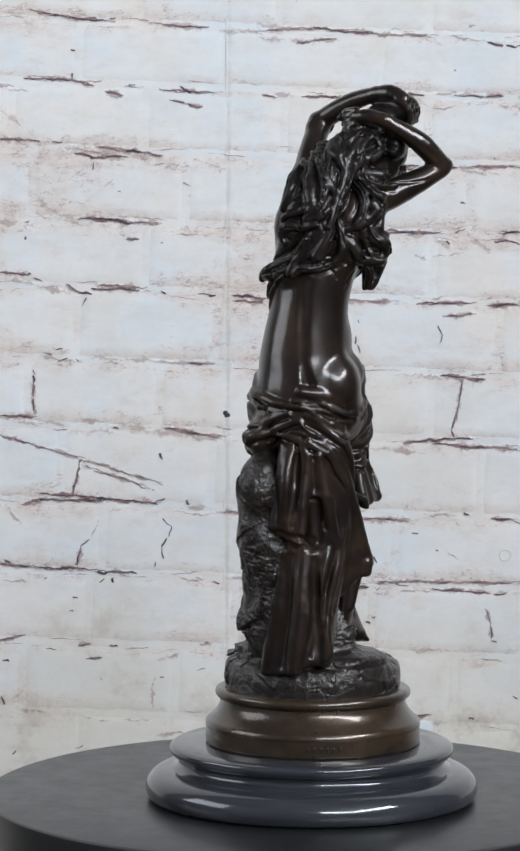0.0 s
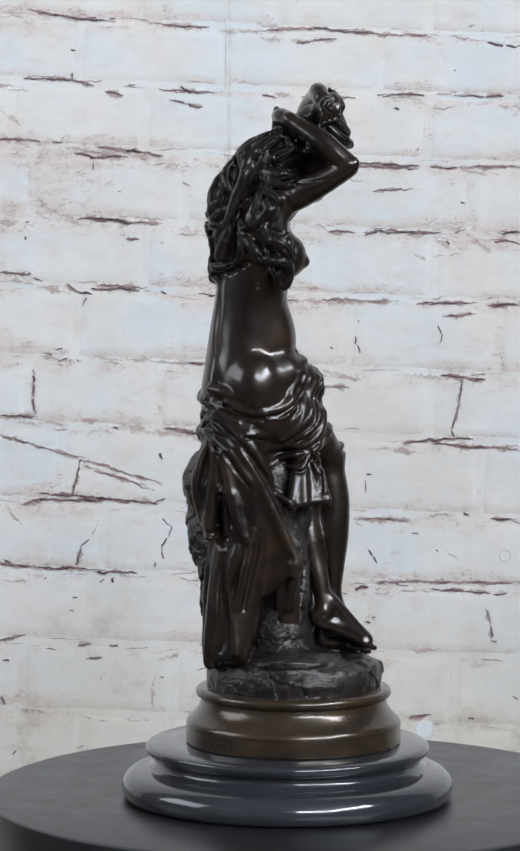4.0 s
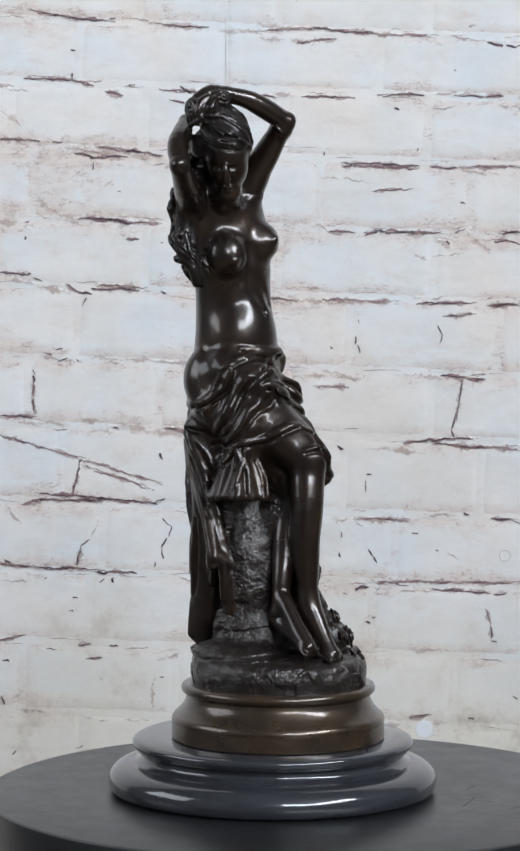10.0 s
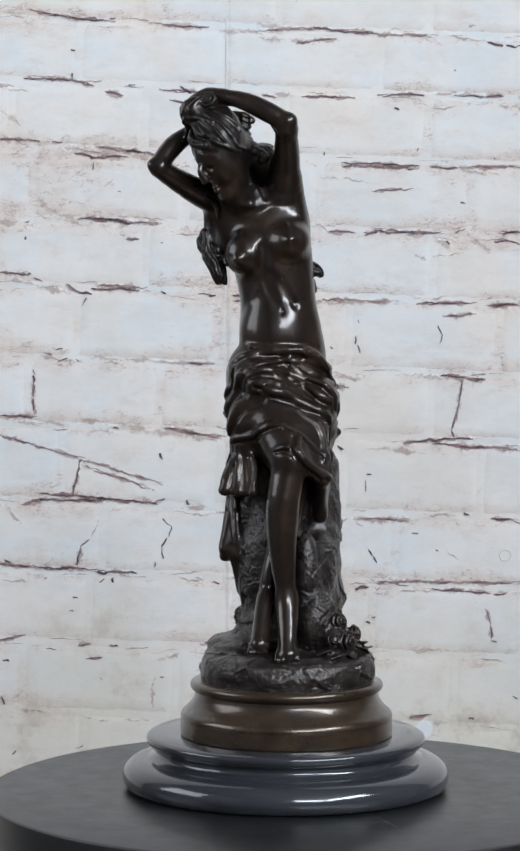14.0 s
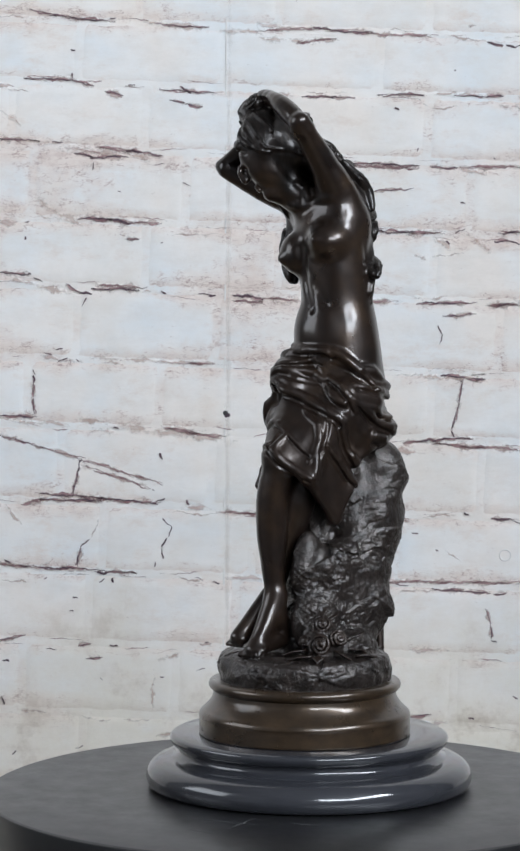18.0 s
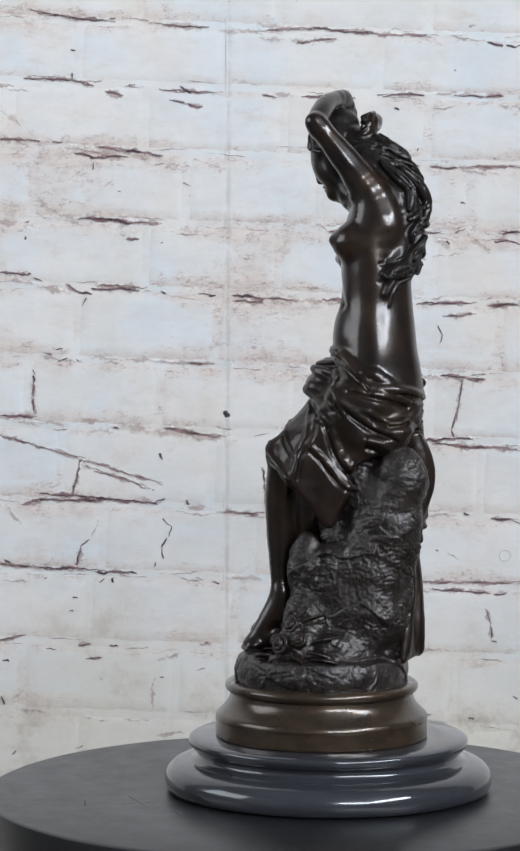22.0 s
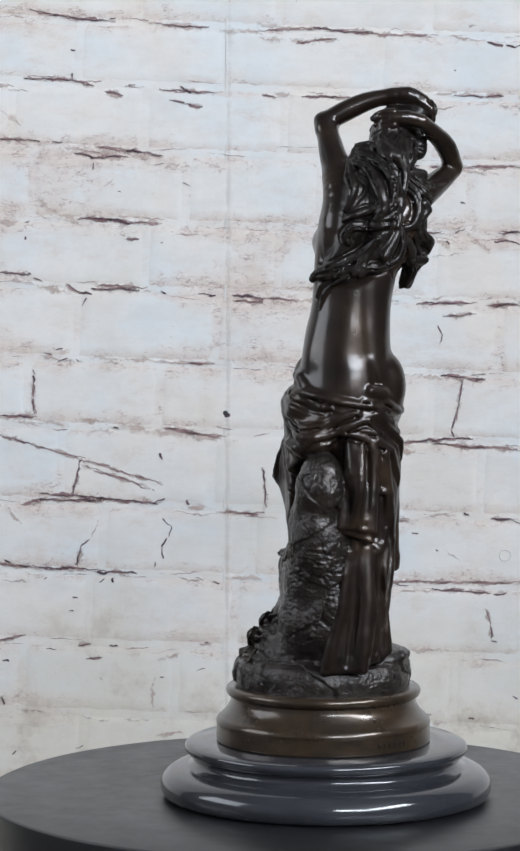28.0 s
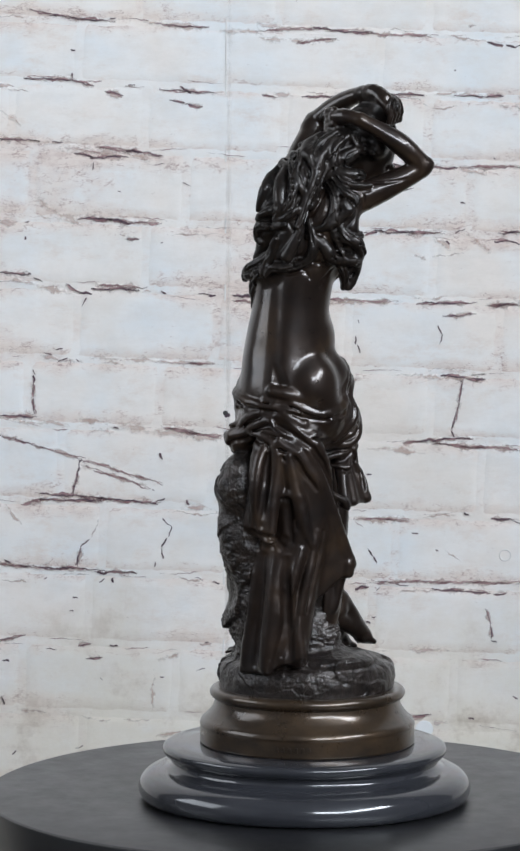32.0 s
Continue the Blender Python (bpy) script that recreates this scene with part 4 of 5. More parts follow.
    # waves swept back from the brow
    for r, pts in (
        (4, [(-125, 1267), (-94, 1254), (-72, 1227), (-61, 1192)]),
        (4, [(-130, 1258), (-99, 1240), (-81, 1218), (-70, 1192)]),
        (4, [(-139, 1249), (-112, 1232), (-94, 1214), (-81, 1192)]),
        (4, [(-143, 1240), (-125, 1223), (-108, 1209), (-94, 1196)]),
        (4, [(-156, 1236), (-143, 1218), (-130, 1205)]),
        (4, [(-165, 1240), (-174, 1223), (-183, 1205)]),
        (4, [(-172, 1249), (-183, 1231), (-187, 1214)]),
        (4, [(-152, 1240), (-156, 1218), (-161, 1203)]),
        (4.5, [(-187, 1206), (-170, 1214), (-152, 1209), (-134, 1202), (-117, 1209), (-94, 1200), (-77, 1190), (-57, 1180)]),
        (6, [(-63, 1192), (-55, 1179), (-59, 1170)]),
        (5, [(-152, 1103), (-139, 1086), (-143, 1064)]),
        (4, [(-141, 1099), (-134, 1081)]),
        (7, [(-176, 1041), (-183, 1015), (-165, 988), (-152, 971), (-143, 944), (-132, 937)]),
        (7, [(-170, 1037), (-165, 1006), (-147, 980), (-138, 949)]),
    ):
        c.lock(-11.7, pts, r)
    for r, pts in (
        (4, [(-32, 1242), (-3, 1231), (26, 1208)]),
        (4, [(-20, 1251), (9, 1248), (32, 1219)]),
        (4, [(-43, 1219), (-20, 1202), (3, 1199)]),
        (6, [(-37, 1231), (-14, 1211), (14, 1201), (37, 1195)]),
    ):
        c.lock(-70.0, pts, r)


statue = build_statue()

# ------------------------------------------------------------------ printed bricks, cracks and scuffs of the wall
SLOPE = math.tan(radians(-2.0))
# joints: height of each bed joint at the middle of the wall, top to bottom
JOINTS = [0.686, 0.622, 0.559, 0.499, 0.434, 0.364, 0.298, 0.226, 0.160, 0.084, 0.015, -0.056, -0.127, -0.198, -0.270]
# first upright joint of each course
STARTS = [-0.233, -0.163, -0.217, -0.273, -0.246, -0.157, -0.206, -0.253, -0.209, -0.206, -0.214, -0.133, -0.222, -0.152]
rng = random.Random(4)


def brick_bm(w, h, seed):
    """A printed brick raised as a worn face with uneven arrises, lying in x and z about its middle, front at -y."""
    r = random.Random(seed)
    nx, nz = 22, 10
    bm = bmesh.new()
    joint = bm.verts.layers.float.new("joint")
    grid = []
    for j in range(nz + 1):
        row = []
        for i in range(nx + 1):
            u, v = i / nx, j / nz
            edge = min(u, 1 - u) * w, min(v, 1 - v) * h
            near = min(edge)
            x, z = (u - 0.5) * w, (v - 0.5) * h
            if near < 1e-6:
                x += r.uniform(-1, 1) * 0.0014
                z += r.uniform(-1, 1) * 0.0014
            y = 0.0011 if near < 1e-6 else r.uniform(-0.0004, -0.0001)
            v = bm.verts.new((x, y, z))
            v[joint] = max(1 - edge[1] / 0.020, 0.34 - edge[0] / 0.020, 0.0)
            row.append(v)
        grid.append(row)
    for j in range(nz):
        for i in range(nx):
            bm.faces.new((grid[j][i], grid[j][i + 1], grid[j + 1][i + 1], grid[j + 1][i]))
    return bm


def lay_bricks():
    for c in range(len(JOINTS) - 1):
        top, bottom = JOINTS[c], JOINTS[c + 1]
        x = STARTS[c] - 0.284
        while x < 0.52:
            w = 0.142 + rng.uniform(-0.012, 0.012)
            gap = 0.0042
            mid = x + w / 2
            h = top - bottom - gap
            ob = part("brick", brick_bm(w - gap, h, rng.random()), BRICK, wall_north, smooth=True)
            ob.location = (mid, WALL_Y, (top + bottom) / 2 + SLOPE * (mid + 0.026))
            ob.rotation_euler = (0, radians(2.0), 0)
            x += w


def mark_bm(x0, z0, x1, z1, w, r, broken, wander=1.0):
    """A streak of uneven width; its fade is 1 along the middle and 0 at the edge."""
    a, b = Vector((x0, 0, z0)), Vector((x1, 0, z1))
    along = (b - a)
    n = max(8, int(along.length / 0.0009))
    side = Vector((-along.z, 0, along.x)).normalized()
    ph = [r.uniform(0, 6.28) for _ in range(6)]
    bm = bmesh.new()
    fade = bm.verts.layers.float.new("fade")
    prev = None
    off = 0.0
    for i in range(n + 1):
        t = i / n
        s = t * along.length
        off = off * 0.93 + r.uniform(-1, 1) * 0.00024
        drift = 0.0008 * math.sin(ph[0] + s * 130) + 0.0005 * math.sin(ph[1] + s * 390) + 0.0003 * math.sin(ph[5] + s * 900) + off
        wave = 0.75 + 0.35 * math.sin(ph[2] + s * 210) * math.sin(ph[3] + s * 90)
        taper = min(1.0, 0.35 + 2.4 * min(t, 1 - t))
        hw = 0.5 * w * (1 + (wave - 1) * wander) * (1 + wander * r.uniform(-0.2, 0.2))
        c = a + along * t + side * drift * wander * min(1.0, w / 0.0025)
        row = [bm.verts.new(c + side * hw), bm.verts.new(c), bm.verts.new(c - side * hw)]
        row[1][fade] = taper * (1.0 - broken * (0.5 + 0.5 * math.sin(ph[4] + s * 170)))
        if prev:
            bm.faces.new((prev[0], prev[1], row[1], row[0]))
            bm.faces.new((prev[1], prev[2], row[2], row[1]))
        prev = row
    bmesh.ops.recalc_face_normals(bm, faces=bm.faces)
    return bm


def draw_marks(rows):
    depth = {DARK: 0.0009, RED: 0.0008, TAN: 0.0007, HALO: 0.0006}
    for material, x0, z0, x1, z1, w in rows:
        # streaks shorter than they are wide are specks
        reach = math.hypot(x1 - x0, z1 - z0)
        if reach > 20:
            # long cracks run on a little past their ends
            dx, dz = (x1 - x0) * 0.10, (z1 - z0) * 0.10
            x0, z0, x1, z1 = x0 - dx, z0 - dz, x1 + dx, z1 + dz
        layers = [(material, w * 2.6 if material is TAN else 0.55 + w * 0.62, 0.4 if material is TAN else 0.22 if reach > 14 else 0.05)]
        if material is not TAN and reach > 14:
            layers.append((HALO, w * 3.0 + 5, 0.5))
            layers.append((RED, w * 1.15 + 1.3, 0.35))
        for m, width, broken in layers:
            ob = part("crack" if m in (DARK, RED) else "scuff", mark_bm(x0 / 1000, z0 / 1000, x1 / 1000, z1 / 1000, width / 1000, rng, broken), m, wall_north)
            ob.location = (0, WALL_Y - depth[m], 0)


lay_bricks()

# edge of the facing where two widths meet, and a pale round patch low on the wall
seam_bm = box_bm(-0.0012, 0.0004, -0.00012, 0.001, FLOOR_Z + 0.01, CEIL_Z - 0.01, 0.0004)
seam = part("seam", seam_bm, PALE, wall_north, "pale raised seam")
seam.matrix_basis = pose(-0.0640, WALL_Y, 0.0, 0, 0.16, 0)
# soft shade at the overlap, painted as a grey strip right of the seam
dirt_shade = part("seam_shade", mark_bm(0.0, -0.28, 0.0, 0.66, 0.0085, rng, 0.2, 0.05), GREY, wall_north, "soft painted shade along the seam")
dirt_shade.matrix_basis = pose(-0.0612, WALL_Y - 0.00065, 0.0, 0, 0.16, 0)
patch_bm = lathe_bm([(0, 0.0)] + rounded([(0.0088, 0.0), (0.0088, 0.0006), (0.0080, 0.0010)], 3) + [(0, 0.0010)], 40)
patch = part("patch", patch_bm, CHALK, wall_north, "round pale patch")
patch.matrix_basis = pose(0.1361, WALL_Y + 0.0004, -0.1367, 90, 0, 0)

# dark dot of the wall's pattern, made as a small raised disc
dot_bm = lathe_bm([(0, 0.0)] + rounded([(0.0026, 0.0), (0.0025, 0.0004), (0.0018, 0.0007)], 3) + [(0, 0.0008)], 18)
dot = part("dark_dot", dot_bm, RUBBER, wall_north, "dark round dot beside the seam")
dot.matrix_basis = pose(-0.0630, WALL_Y - 0.0002, 0.1796, 90, 0, 0)
ring_bm = lathe_bm([(0.0050, 0.0)] + rounded([(0.0051, 0.0006), (0.0055, 0.0009), (0.0059, 0.0006)], 3) + [(0.0060, 0.0)], 36)
ring = part("ring_mark", ring_bm, PALE, wall_north, "faint pale ring mark")
ring.matrix_basis = pose(0.2154, WALL_Y - 0.0003, 0.0385, 90, 0, 0)

# fine pale streaks on the platter
for x0, y0, x1, y1 in ((0.0514, -0.1057, 0.079, -0.0854), (0.0808, -0.1048, 0.0631, -0.0764), (0.0886, -0.0631, 0.1034, -0.0543), (0.072, -0.1289, 0.0909, -0.1224)):
    platter_streak = part("platter_streak", mark_bm(x0, y0, x1, y1, 0.0012, rng, 0.4, 0.3), STREAK, turntable, "faint pale streak")
    platter_streak.matrix_basis = pose(0, 0, 0.0004, -90, 0, 0)
draw_marks([
    (DARK, -257, 577, -215, 568, 1.1),
    (DARK, -231, 570, -177, 565, 2.1),
    (DARK, -177, 567, -171, 569, 2.7),
    (TAN, -151, 565, -82, 557, 3.8),
    (DARK, -129, 562, -84, 559, 1.6),
    (TAN, -279, 499, -258, 496, 2.7),
    (DARK, -258, 509, -215, 508, 2.1),
    (DARK, -216, 537, -211, 538, 2.1),
    (DARK, -215, 508, -194, 502, 1.6),
    (DARK, -215, 514, -214, 508, 2.1),
    (DARK, -183, 496, -164, 492, 2.7),
    (DARK, -159, 502, -152, 503, 2.1),
    (DARK, -124, 498, -76, 495, 1.6),
    (DARK, -109, 500, -97, 495, 3.8),
    (TAN, -66, 557, -28, 553, 4.8),
    (RED, -29, 556, 25, 559, 1.6),
    (TAN, -28, 549, 14, 545, 3.8),
    (DARK, -28, 493, -12, 491, 2.1),
])
draw_marks([
    (RED, 9, 545, 44, 548, 2.7),
    (DARK, 14, 492, 41, 491, 2.1),
    (DARK, 22, 559, 41, 557, 3.2),
    (DARK, 41, 556, 78, 555, 2.7),
    (DARK, 41, 491, 62, 491, 1.1),
    (RED, 78, 554, 137, 551, 1.6),
    (DARK, 89, 494, 130, 494, 2.1),
    (TAN, 124, 491, 137, 481, 1.6),
    (TAN, 142, 554, 196, 546, 2.1),
    (DARK, 161, 518, 163, 518, 2.7),
    (DARK, 164, 493, 191, 493, 1.1),
    (TAN, 174, 560, 185, 561, 3.2),
    (DARK, 192, 493, 210, 493, 2.7),
    (DARK, 193, 546, 209, 541, 2.7),
    (DARK, 212, 543, 220, 542, 4.8),
    (DARK, 216, 541, 227, 542, 2.7),
    (TAN, -285, 477, -266, 464, 5.9),
    (TAN, -285, 451, -247, 447, 5.4),
])
draw_marks([
    (DARK, -285, 450, -250, 448, 1.6),
    (DARK, -234, 447, -223, 446, 2.1),
    (TAN, -221, 440, -130, 432, 6.4),
    (DARK, -213, 436, -194, 433, 2.1),
    (DARK, -194, 432, -162, 432, 2.7),
    (DARK, -193, 427, -194, 419, 2.1),
    (RED, -189, 442, -157, 438, 2.1),
    (DARK, -159, 438, -127, 434, 3.2),
    (DARK, -133, 425, -123, 425, 1.6),
    (DARK, -119, 488, -103, 485, 2.1),
    (DARK, -103, 485, -86, 481, 2.7),
    (DARK, 33, 438, 33, 434, 2.7),
    (DARK, 57, 427, 121, 425, 2.1),
    (RED, 57, 424, 121, 422, 3.2),
    (DARK, 103, 481, 107, 478, 4.8),
    (DARK, 126, 442, 126, 438, 2.7),
    (TAN, 137, 481, 169, 483, 1.6),
    (DARK, 140, 424, 163, 422, 3.2),
])
draw_marks([
    (RED, 170, 423, 227, 424, 2.7),
    (DARK, 200, 431, 202, 430, 2.1),
    (DARK, -261, 368, -257, 368, 2.1),
    (DARK, -261, 354, -261, 350, 2.7),
    (TAN, -248, 390, -205, 363, 5.4),
    (DARK, -208, 372, -178, 371, 4.3),
    (DARK, -178, 371, -157, 368, 4.3),
    (DARK, -170, 398, -167, 397, 2.1),
    (TAN, -170, 356, -161, 352, 1.6),
    (DARK, -162, 352, -148, 351, 2.1),
    (RED, -157, 368, -129, 367, 2.7),
    (TAN, -119, 355, -71, 357, 2.1),
    (DARK, -106, 407, -98, 403, 1.6),
    (TAN, 25, 368, 41, 357, 2.1),
    (TAN, 31, 414, 84, 408, 2.1),
    (DARK, 39, 359, 63, 359, 2.1),
    (DARK, 73, 357, 87, 360, 2.7),
    (DARK, 84, 399, 119, 402, 1.6),
])
draw_marks([
    (DARK, 84, 362, 92, 361, 4.3),
    (DARK, 92, 359, 122, 359, 2.7),
    (RED, 116, 358, 150, 359, 4.3),
    (TAN, 143, 355, 159, 341, 5.4),
    (DARK, 163, 359, 173, 362, 3.2),
    (TAN, 164, 420, 196, 416, 3.8),
    (DARK, 168, 388, 173, 388, 2.1),
    (TAN, 175, 357, 197, 341, 4.3),
    (DARK, 202, 351, 218, 351, 3.2),
    (DARK, 207, 359, 228, 359, 2.1),
    (DARK, 218, 351, 228, 348, 2.1),
    (DARK, -286, 318, -259, 317, 2.1),
    (TAN, -275, 312, -211, 296, 4.8),
    (DARK, -258, 318, -255, 317, 2.7),
    (DARK, -253, 313, -244, 309, 1.6),
    (DARK, -221, 307, -207, 299, 1.6),
    (DARK, -208, 297, -195, 298, 4.8),
    (DARK, -201, 294, -205, 285, 1.6),
])
draw_marks([
    (DARK, -192, 303, -152, 301, 2.7),
    (RED, -189, 306, -144, 304, 2.1),
    (DARK, -127, 348, -125, 348, 2.1),
    (DARK, -127, 300, -122, 299, 2.7),
    (DARK, -90, 298, -79, 297, 2.1),
    (DARK, -80, 296, -73, 295, 3.8),
    (RED, -55, 290, -28, 290, 2.7),
    (DARK, -54, 296, -28, 293, 4.3),
    (RED, -23, 293, 7, 292, 2.1),
    (TAN, -18, 290, 101, 289, 4.8),
    (RED, 36, 292, 102, 291, 2.1),
    (TAN, 122, 339, 135, 331, 3.8),
    (DARK, 130, 289, 181, 289, 2.7),
    (TAN, 143, 335, 170, 339, 2.1),
    (DARK, 154, 350, 158, 348, 2.7),
    (RED, 197, 287, 228, 288, 3.2),
    (DARK, 205, 286, 219, 289, 2.1),
    (DARK, -253, 223, -252, 217, 2.1),
])
draw_marks([
    (DARK, -253, 217, -252, 210, 3.2),
    (DARK, -243, 240, -235, 237, 2.1),
    (DARK, -232, 242, -224, 243, 2.7),
    (DARK, -230, 229, -219, 234, 2.1),
    (DARK, -211, 233, -208, 231, 2.7),
    (TAN, -195, 234, -77, 229, 3.8),
    (RED, -101, 230, -76, 228, 2.1),
    (TAN, 15, 218, 74, 215, 4.3),
    (DARK, 40, 245, 43, 244, 2.1),
    (DARK, 66, 257, 66, 248, 2.7),
    (DARK, 66, 248, 70, 240, 2.1),
    (DARK, 68, 273, 69, 269, 1.6),
    (TAN, 111, 218, 198, 213, 3.2),
    (DARK, 147, 267, 152, 258, 1.6),
    (DARK, 152, 258, 148, 249, 2.1),
    (DARK, 152, 217, 177, 215, 3.2),
    (DARK, 154, 277, 182, 278, 2.1),
    (DARK, 171, 213, 168, 191, 1.6),
])
draw_marks([
    (DARK, 175, 214, 195, 214, 3.8),
    (DARK, 181, 219, 195, 219, 1.6),
    (DARK, -287, 176, -253, 176, 2.7),
    (DARK, -287, 157, -244, 145, 1.6),
    (TAN, -276, 172, -217, 167, 4.3),
    (DARK, -254, 194, -252, 178, 2.1),
    (DARK, -253, 210, -254, 194, 1.6),
    (RED, -244, 145, -206, 134, 1.6),
    (TAN, -206, 172, -179, 171, 4.8),
    (TAN, -174, 167, -61, 152, 7.0),
    (DARK, -174, 166, -169, 164, 3.2),
    (RED, -125, 165, -93, 160, 2.7),
    (RED, -104, 160, -66, 157, 2.1),
    (DARK, -64, 178, -58, 177, 7.0),
    (RED, 26, 207, 58, 205, 2.1),
    (DARK, 48, 148, 54, 144, 4.3),
    (TAN, 79, 145, 144, 141, 4.8),
    (RED, 112, 150, 133, 153, 2.1),
])
draw_marks([
    (DARK, 133, 153, 166, 155, 2.7),
    (DARK, 142, 152, 146, 152, 2.7),
    (RED, 144, 150, 225, 144, 3.8),
    (DARK, 160, 163, 164, 156, 3.2),
    (DARK, 166, 155, 183, 155, 1.6),
    (DARK, 168, 191, 162, 164, 1.6),
    (TAN, -282, 88, -266, 69, 3.8),
    (RED, -266, 89, -244, 93, 2.7),
    (DARK, -244, 99, -185, 95, 2.1),
    (DARK, -244, 93, -190, 92, 2.7),
    (DARK, -209, 124, -214, 98, 2.1),
    (DARK, -208, 131, -209, 121, 1.6),
    (RED, -206, 133, -132, 111, 1.6),
    (DARK, -205, 133, -208, 131, 2.7),
    (RED, -201, 126, -139, 105, 1.6),
    (DARK, -191, 94, -174, 93, 4.3),
    (TAN, -186, 75, -196, 56, 1.1),
    (DARK, -174, 93, -133, 90, 2.7),
])
draw_marks([
    (DARK, -133, 91, -123, 94, 1.6),
    (DARK, -128, 140, -126, 133, 3.8),
    (TAN, -125, 80, -66, 79, 1.6),
    (DARK, -125, 75, -117, 67, 2.1),
    (DARK, -102, 93, -99, 88, 3.8),
    (RED, -69, 81, -28, 80, 2.7),
    (DARK, -26, 126, -23, 110, 2.1),
    (DARK, -24, 110, -22, 88, 1.6),
    (TAN, 42, 74, 123, 72, 4.8),
    (RED, 66, 72, 74, 67, 2.1),
    (RED, 69, 75, 117, 74, 2.1),
    (DARK, 76, 113, 76, 102, 1.6),
    (DARK, 77, 119, 82, 120, 2.7),
    (TAN, 123, 75, 171, 80, 2.1),
    (DARK, 174, 81, 179, 78, 3.2),
    (DARK, 201, 76, 220, 74, 3.2),
    (DARK, 220, 74, 230, 71, 2.1),
    (RED, -288, 28, -261, 26, 2.7),
])
draw_marks([
    (TAN, -288, 13, -261, 11, 1.6),
    (DARK, -282, 34, -277, 29, 3.8),
    (DARK, -261, 26, -190, 23, 2.7),
    (DARK, -243, 13, -240, 15, 2.1),
    (DARK, -206, 45, -211, 26, 2.7),
    (DARK, -198, 54, -206, 45, 2.1),
    (DARK, -191, 21, -180, 19, 4.8),
    (DARK, -188, 10, -184, 15, 2.7),
    (DARK, -180, 22, -153, 20, 1.6),
    (DARK, -175, 15, -174, 10, 3.2),
    (DARK, -132, 31, -133, 26, 2.7),
    (DARK, -127, 45, -125, 34, 1.6),
    (DARK, -121, 55, -127, 46, 3.2),
    (DARK, -117, 67, -119, 56, 2.7),
    (TAN, -115, 15, -88, 12, 2.1),
    (DARK, -93, 15, -85, 12, 2.1),
    (DARK, -76, 11, -68, 10, 4.3),
    (DARK, 51, 41, 51, 36, 3.2),
])
draw_marks([
    (DARK, 53, 61, 52, 56, 2.7),
    (DARK, 66, 5, 80, 6, 4.8),
    (DARK, 80, 45, 84, 37, 2.1),
    (DARK, 84, 37, 87, 30, 2.7),
    (DARK, 87, 3, 91, 7, 2.1),
    (RED, 91, 12, 230, 11, 2.1),
    (DARK, 107, 9, 119, 8, 3.2),
    (TAN, 112, 1, 145, 4, 3.2),
    (DARK, 122, 60, 129, 60, 2.1),
    (DARK, 145, 4, 172, 3, 2.7),
    (DARK, 146, 44, 149, 44, 2.1),
    (TAN, 155, 45, 172, 31, 1.1),
    (DARK, 172, 3, 199, 0, 2.1),
    (DARK, -288, -48, -264, -43, 1.6),
    (DARK, -285, -68, -278, -68, 4.3),
    (DARK, -242, -57, -231, -57, 2.1),
    (DARK, -218, -19, -214, -19, 2.7),
    (DARK, -215, -4, -209, -4, 2.7),
])
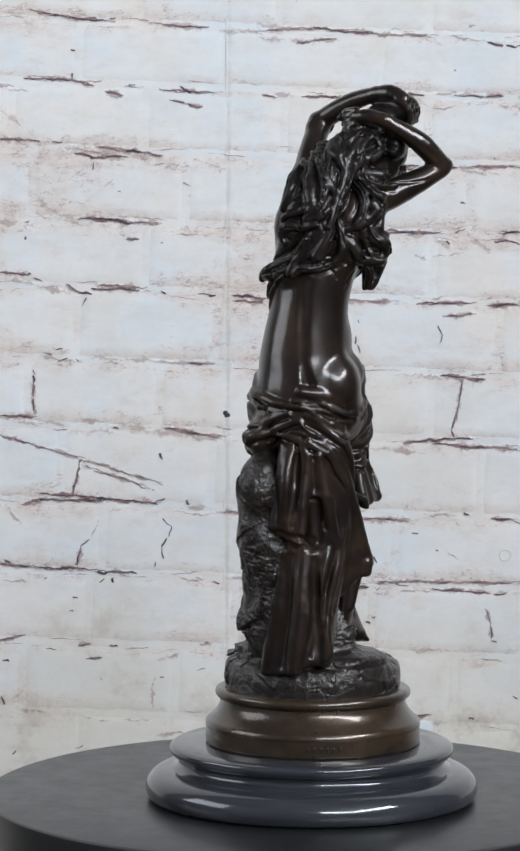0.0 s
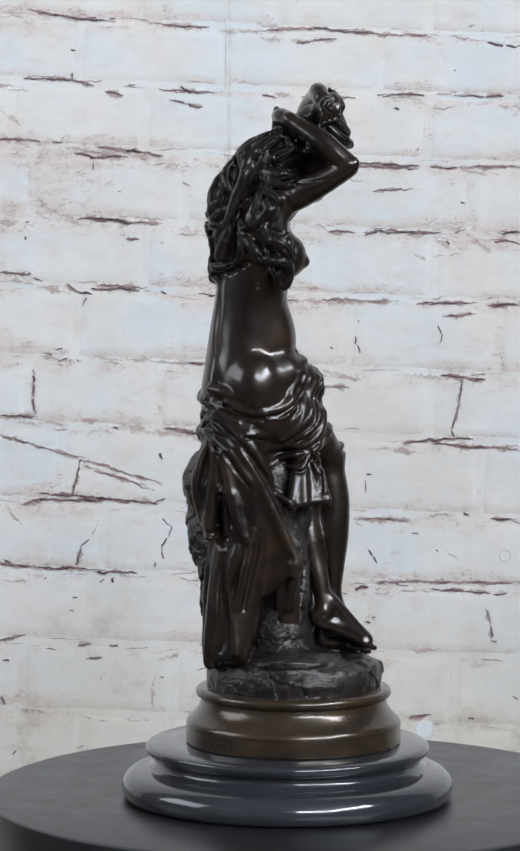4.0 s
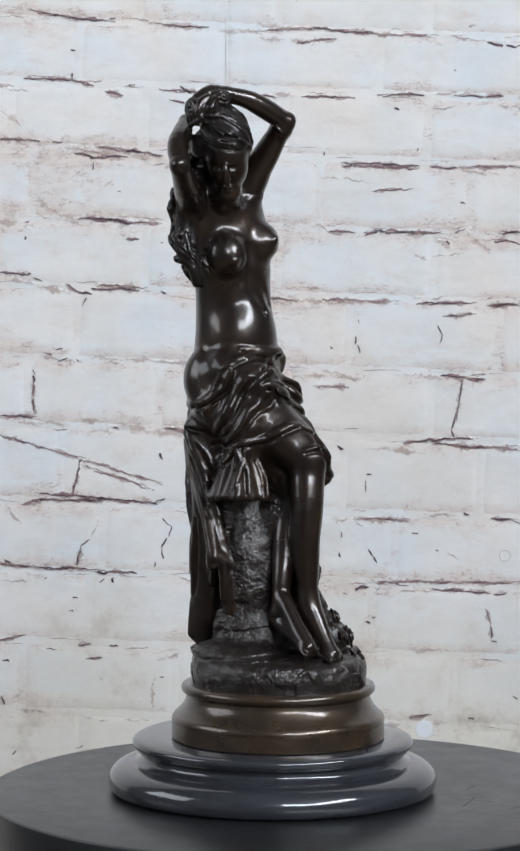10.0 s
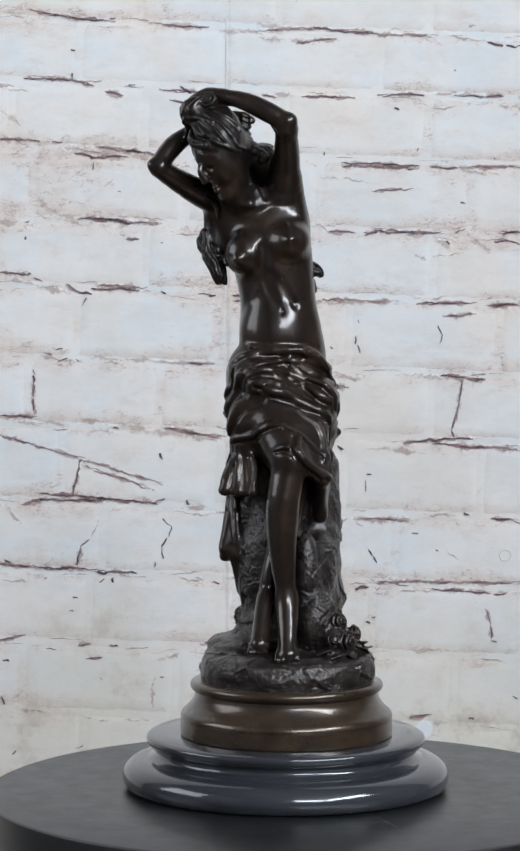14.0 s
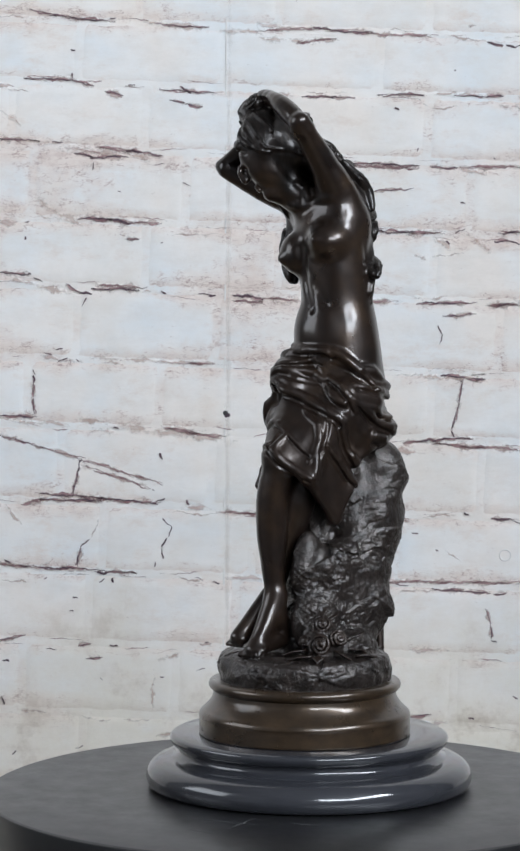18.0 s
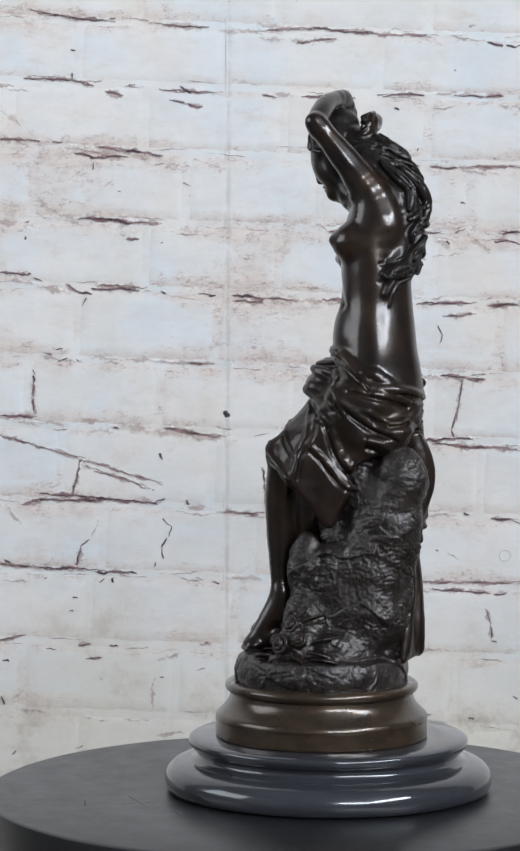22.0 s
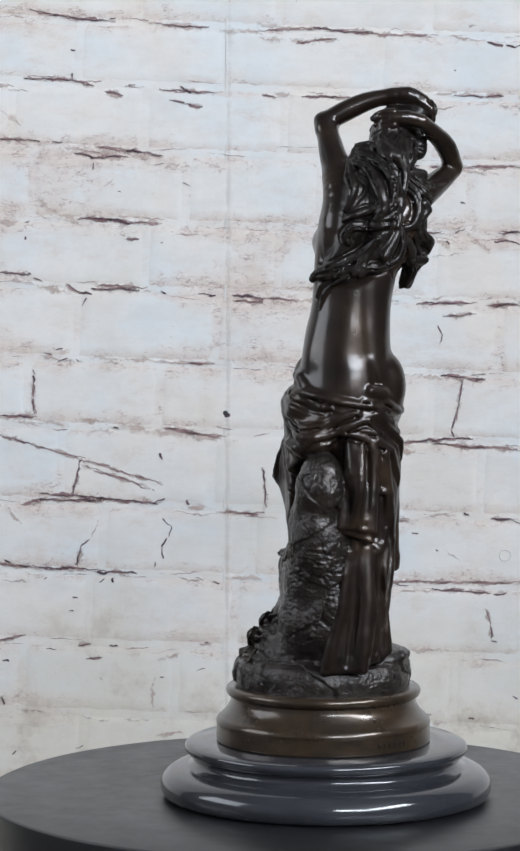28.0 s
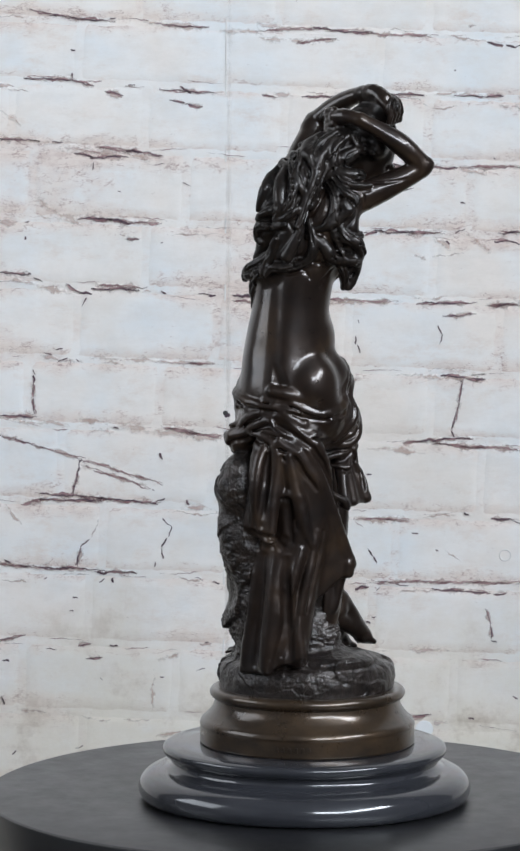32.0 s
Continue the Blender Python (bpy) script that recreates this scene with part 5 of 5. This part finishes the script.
draw_marks([
    (DARK, -210, -53, -196, -50, 2.1),
    (DARK, -202, -67, -185, -65, 2.1),
    (DARK, -178, -52, -170, -54, 3.8),
    (TAN, -131, -67, -109, -61, 4.3),
    (DARK, -83, -49, -80, -49, 2.1),
    (DARK, 53, 0, 59, -1, 2.1),
    (DARK, 77, -28, 81, -31, 4.3),
    (DARK, 83, -23, 87, -23, 2.1),
    (DARK, 197, -15, 201, -31, 1.6),
    (DARK, 201, -31, 203, -45, 2.1),
    (DARK, 202, -48, 208, -48, 3.2),
    (DARK, 204, -1, 218, 1, 2.1),
    (DARK, -286, -104, -284, -113, 2.1),
    (DARK, -188, -86, -185, -88, 2.1),
    (TAN, -134, -80, -136, -119, 3.2),
    (DARK, -128, -84, -124, -84, 2.7),
    (DARK, -91, -79, -83, -76, 2.1),
    (DARK, 121, -125, 141, -122, 2.1),
])
draw_marks([
    (DARK, 180, -124, 186, -125, 2.7),
    (DARK, 224, -103, 229, -103, 3.2),
    (DARK, -276, -163, -271, -160, 3.2),
    (DARK, -213, -157, -205, -153, 2.7),
    (TAN, -131, -143, -104, -141, 4.3),
])


def craze_joints():
    """Thin broken reddish lines and tan rubs that follow the bed joints."""
    r = random.Random(23)
    for z in JOINTS[1:-1]:
        x = -0.30
        while x < 0.26:
            reach = r.uniform(0.012, 0.05)
            dz = SLOPE * (x + 0.026)
            z0 = z + dz + r.gauss(0, 0.0035)
            z1 = z0 + SLOPE * reach + r.gauss(0, 0.0018)
            m, w = r.choice(((RED, 0.0011), (RED, 0.0015), (TAN, 0.005), (HALO, 0.011)))
            ob = part("crack" if m is RED else "scuff", mark_bm(x, z0, x + reach, z1, w * r.uniform(0.8, 1.3), r, 0.5), m, wall_north)
            ob.location = (0, WALL_Y - {RED: 0.00078, TAN: 0.00068, HALO: 0.00058}[m], 0)
            x += reach + r.uniform(0.004, 0.035)


craze_joints()


def motions():
    times = [0.5 * i for i in range(65)]
    base = math.radians(134.9)
    rows_table, rows_base, rows_figure = [], [], []
    for t in times:
        turn = spin(t)
        a = base + radians(turn)
        x, y = OFFSET * math.cos(a), OFFSET * math.sin(a)
        rows_table.append((t, pose(0, 0, 0, 0, 0, turn)))
        rows_base.append((t, pose(x, y, 0.0002, 0, 0, turn)))
        rows_figure.append((t, pose(x, y, 0, 0, 0, turn)))
    walk(turntable, rows_table)
    walk(marble_base, rows_base)
    walk(statue, rows_figure)


motions()
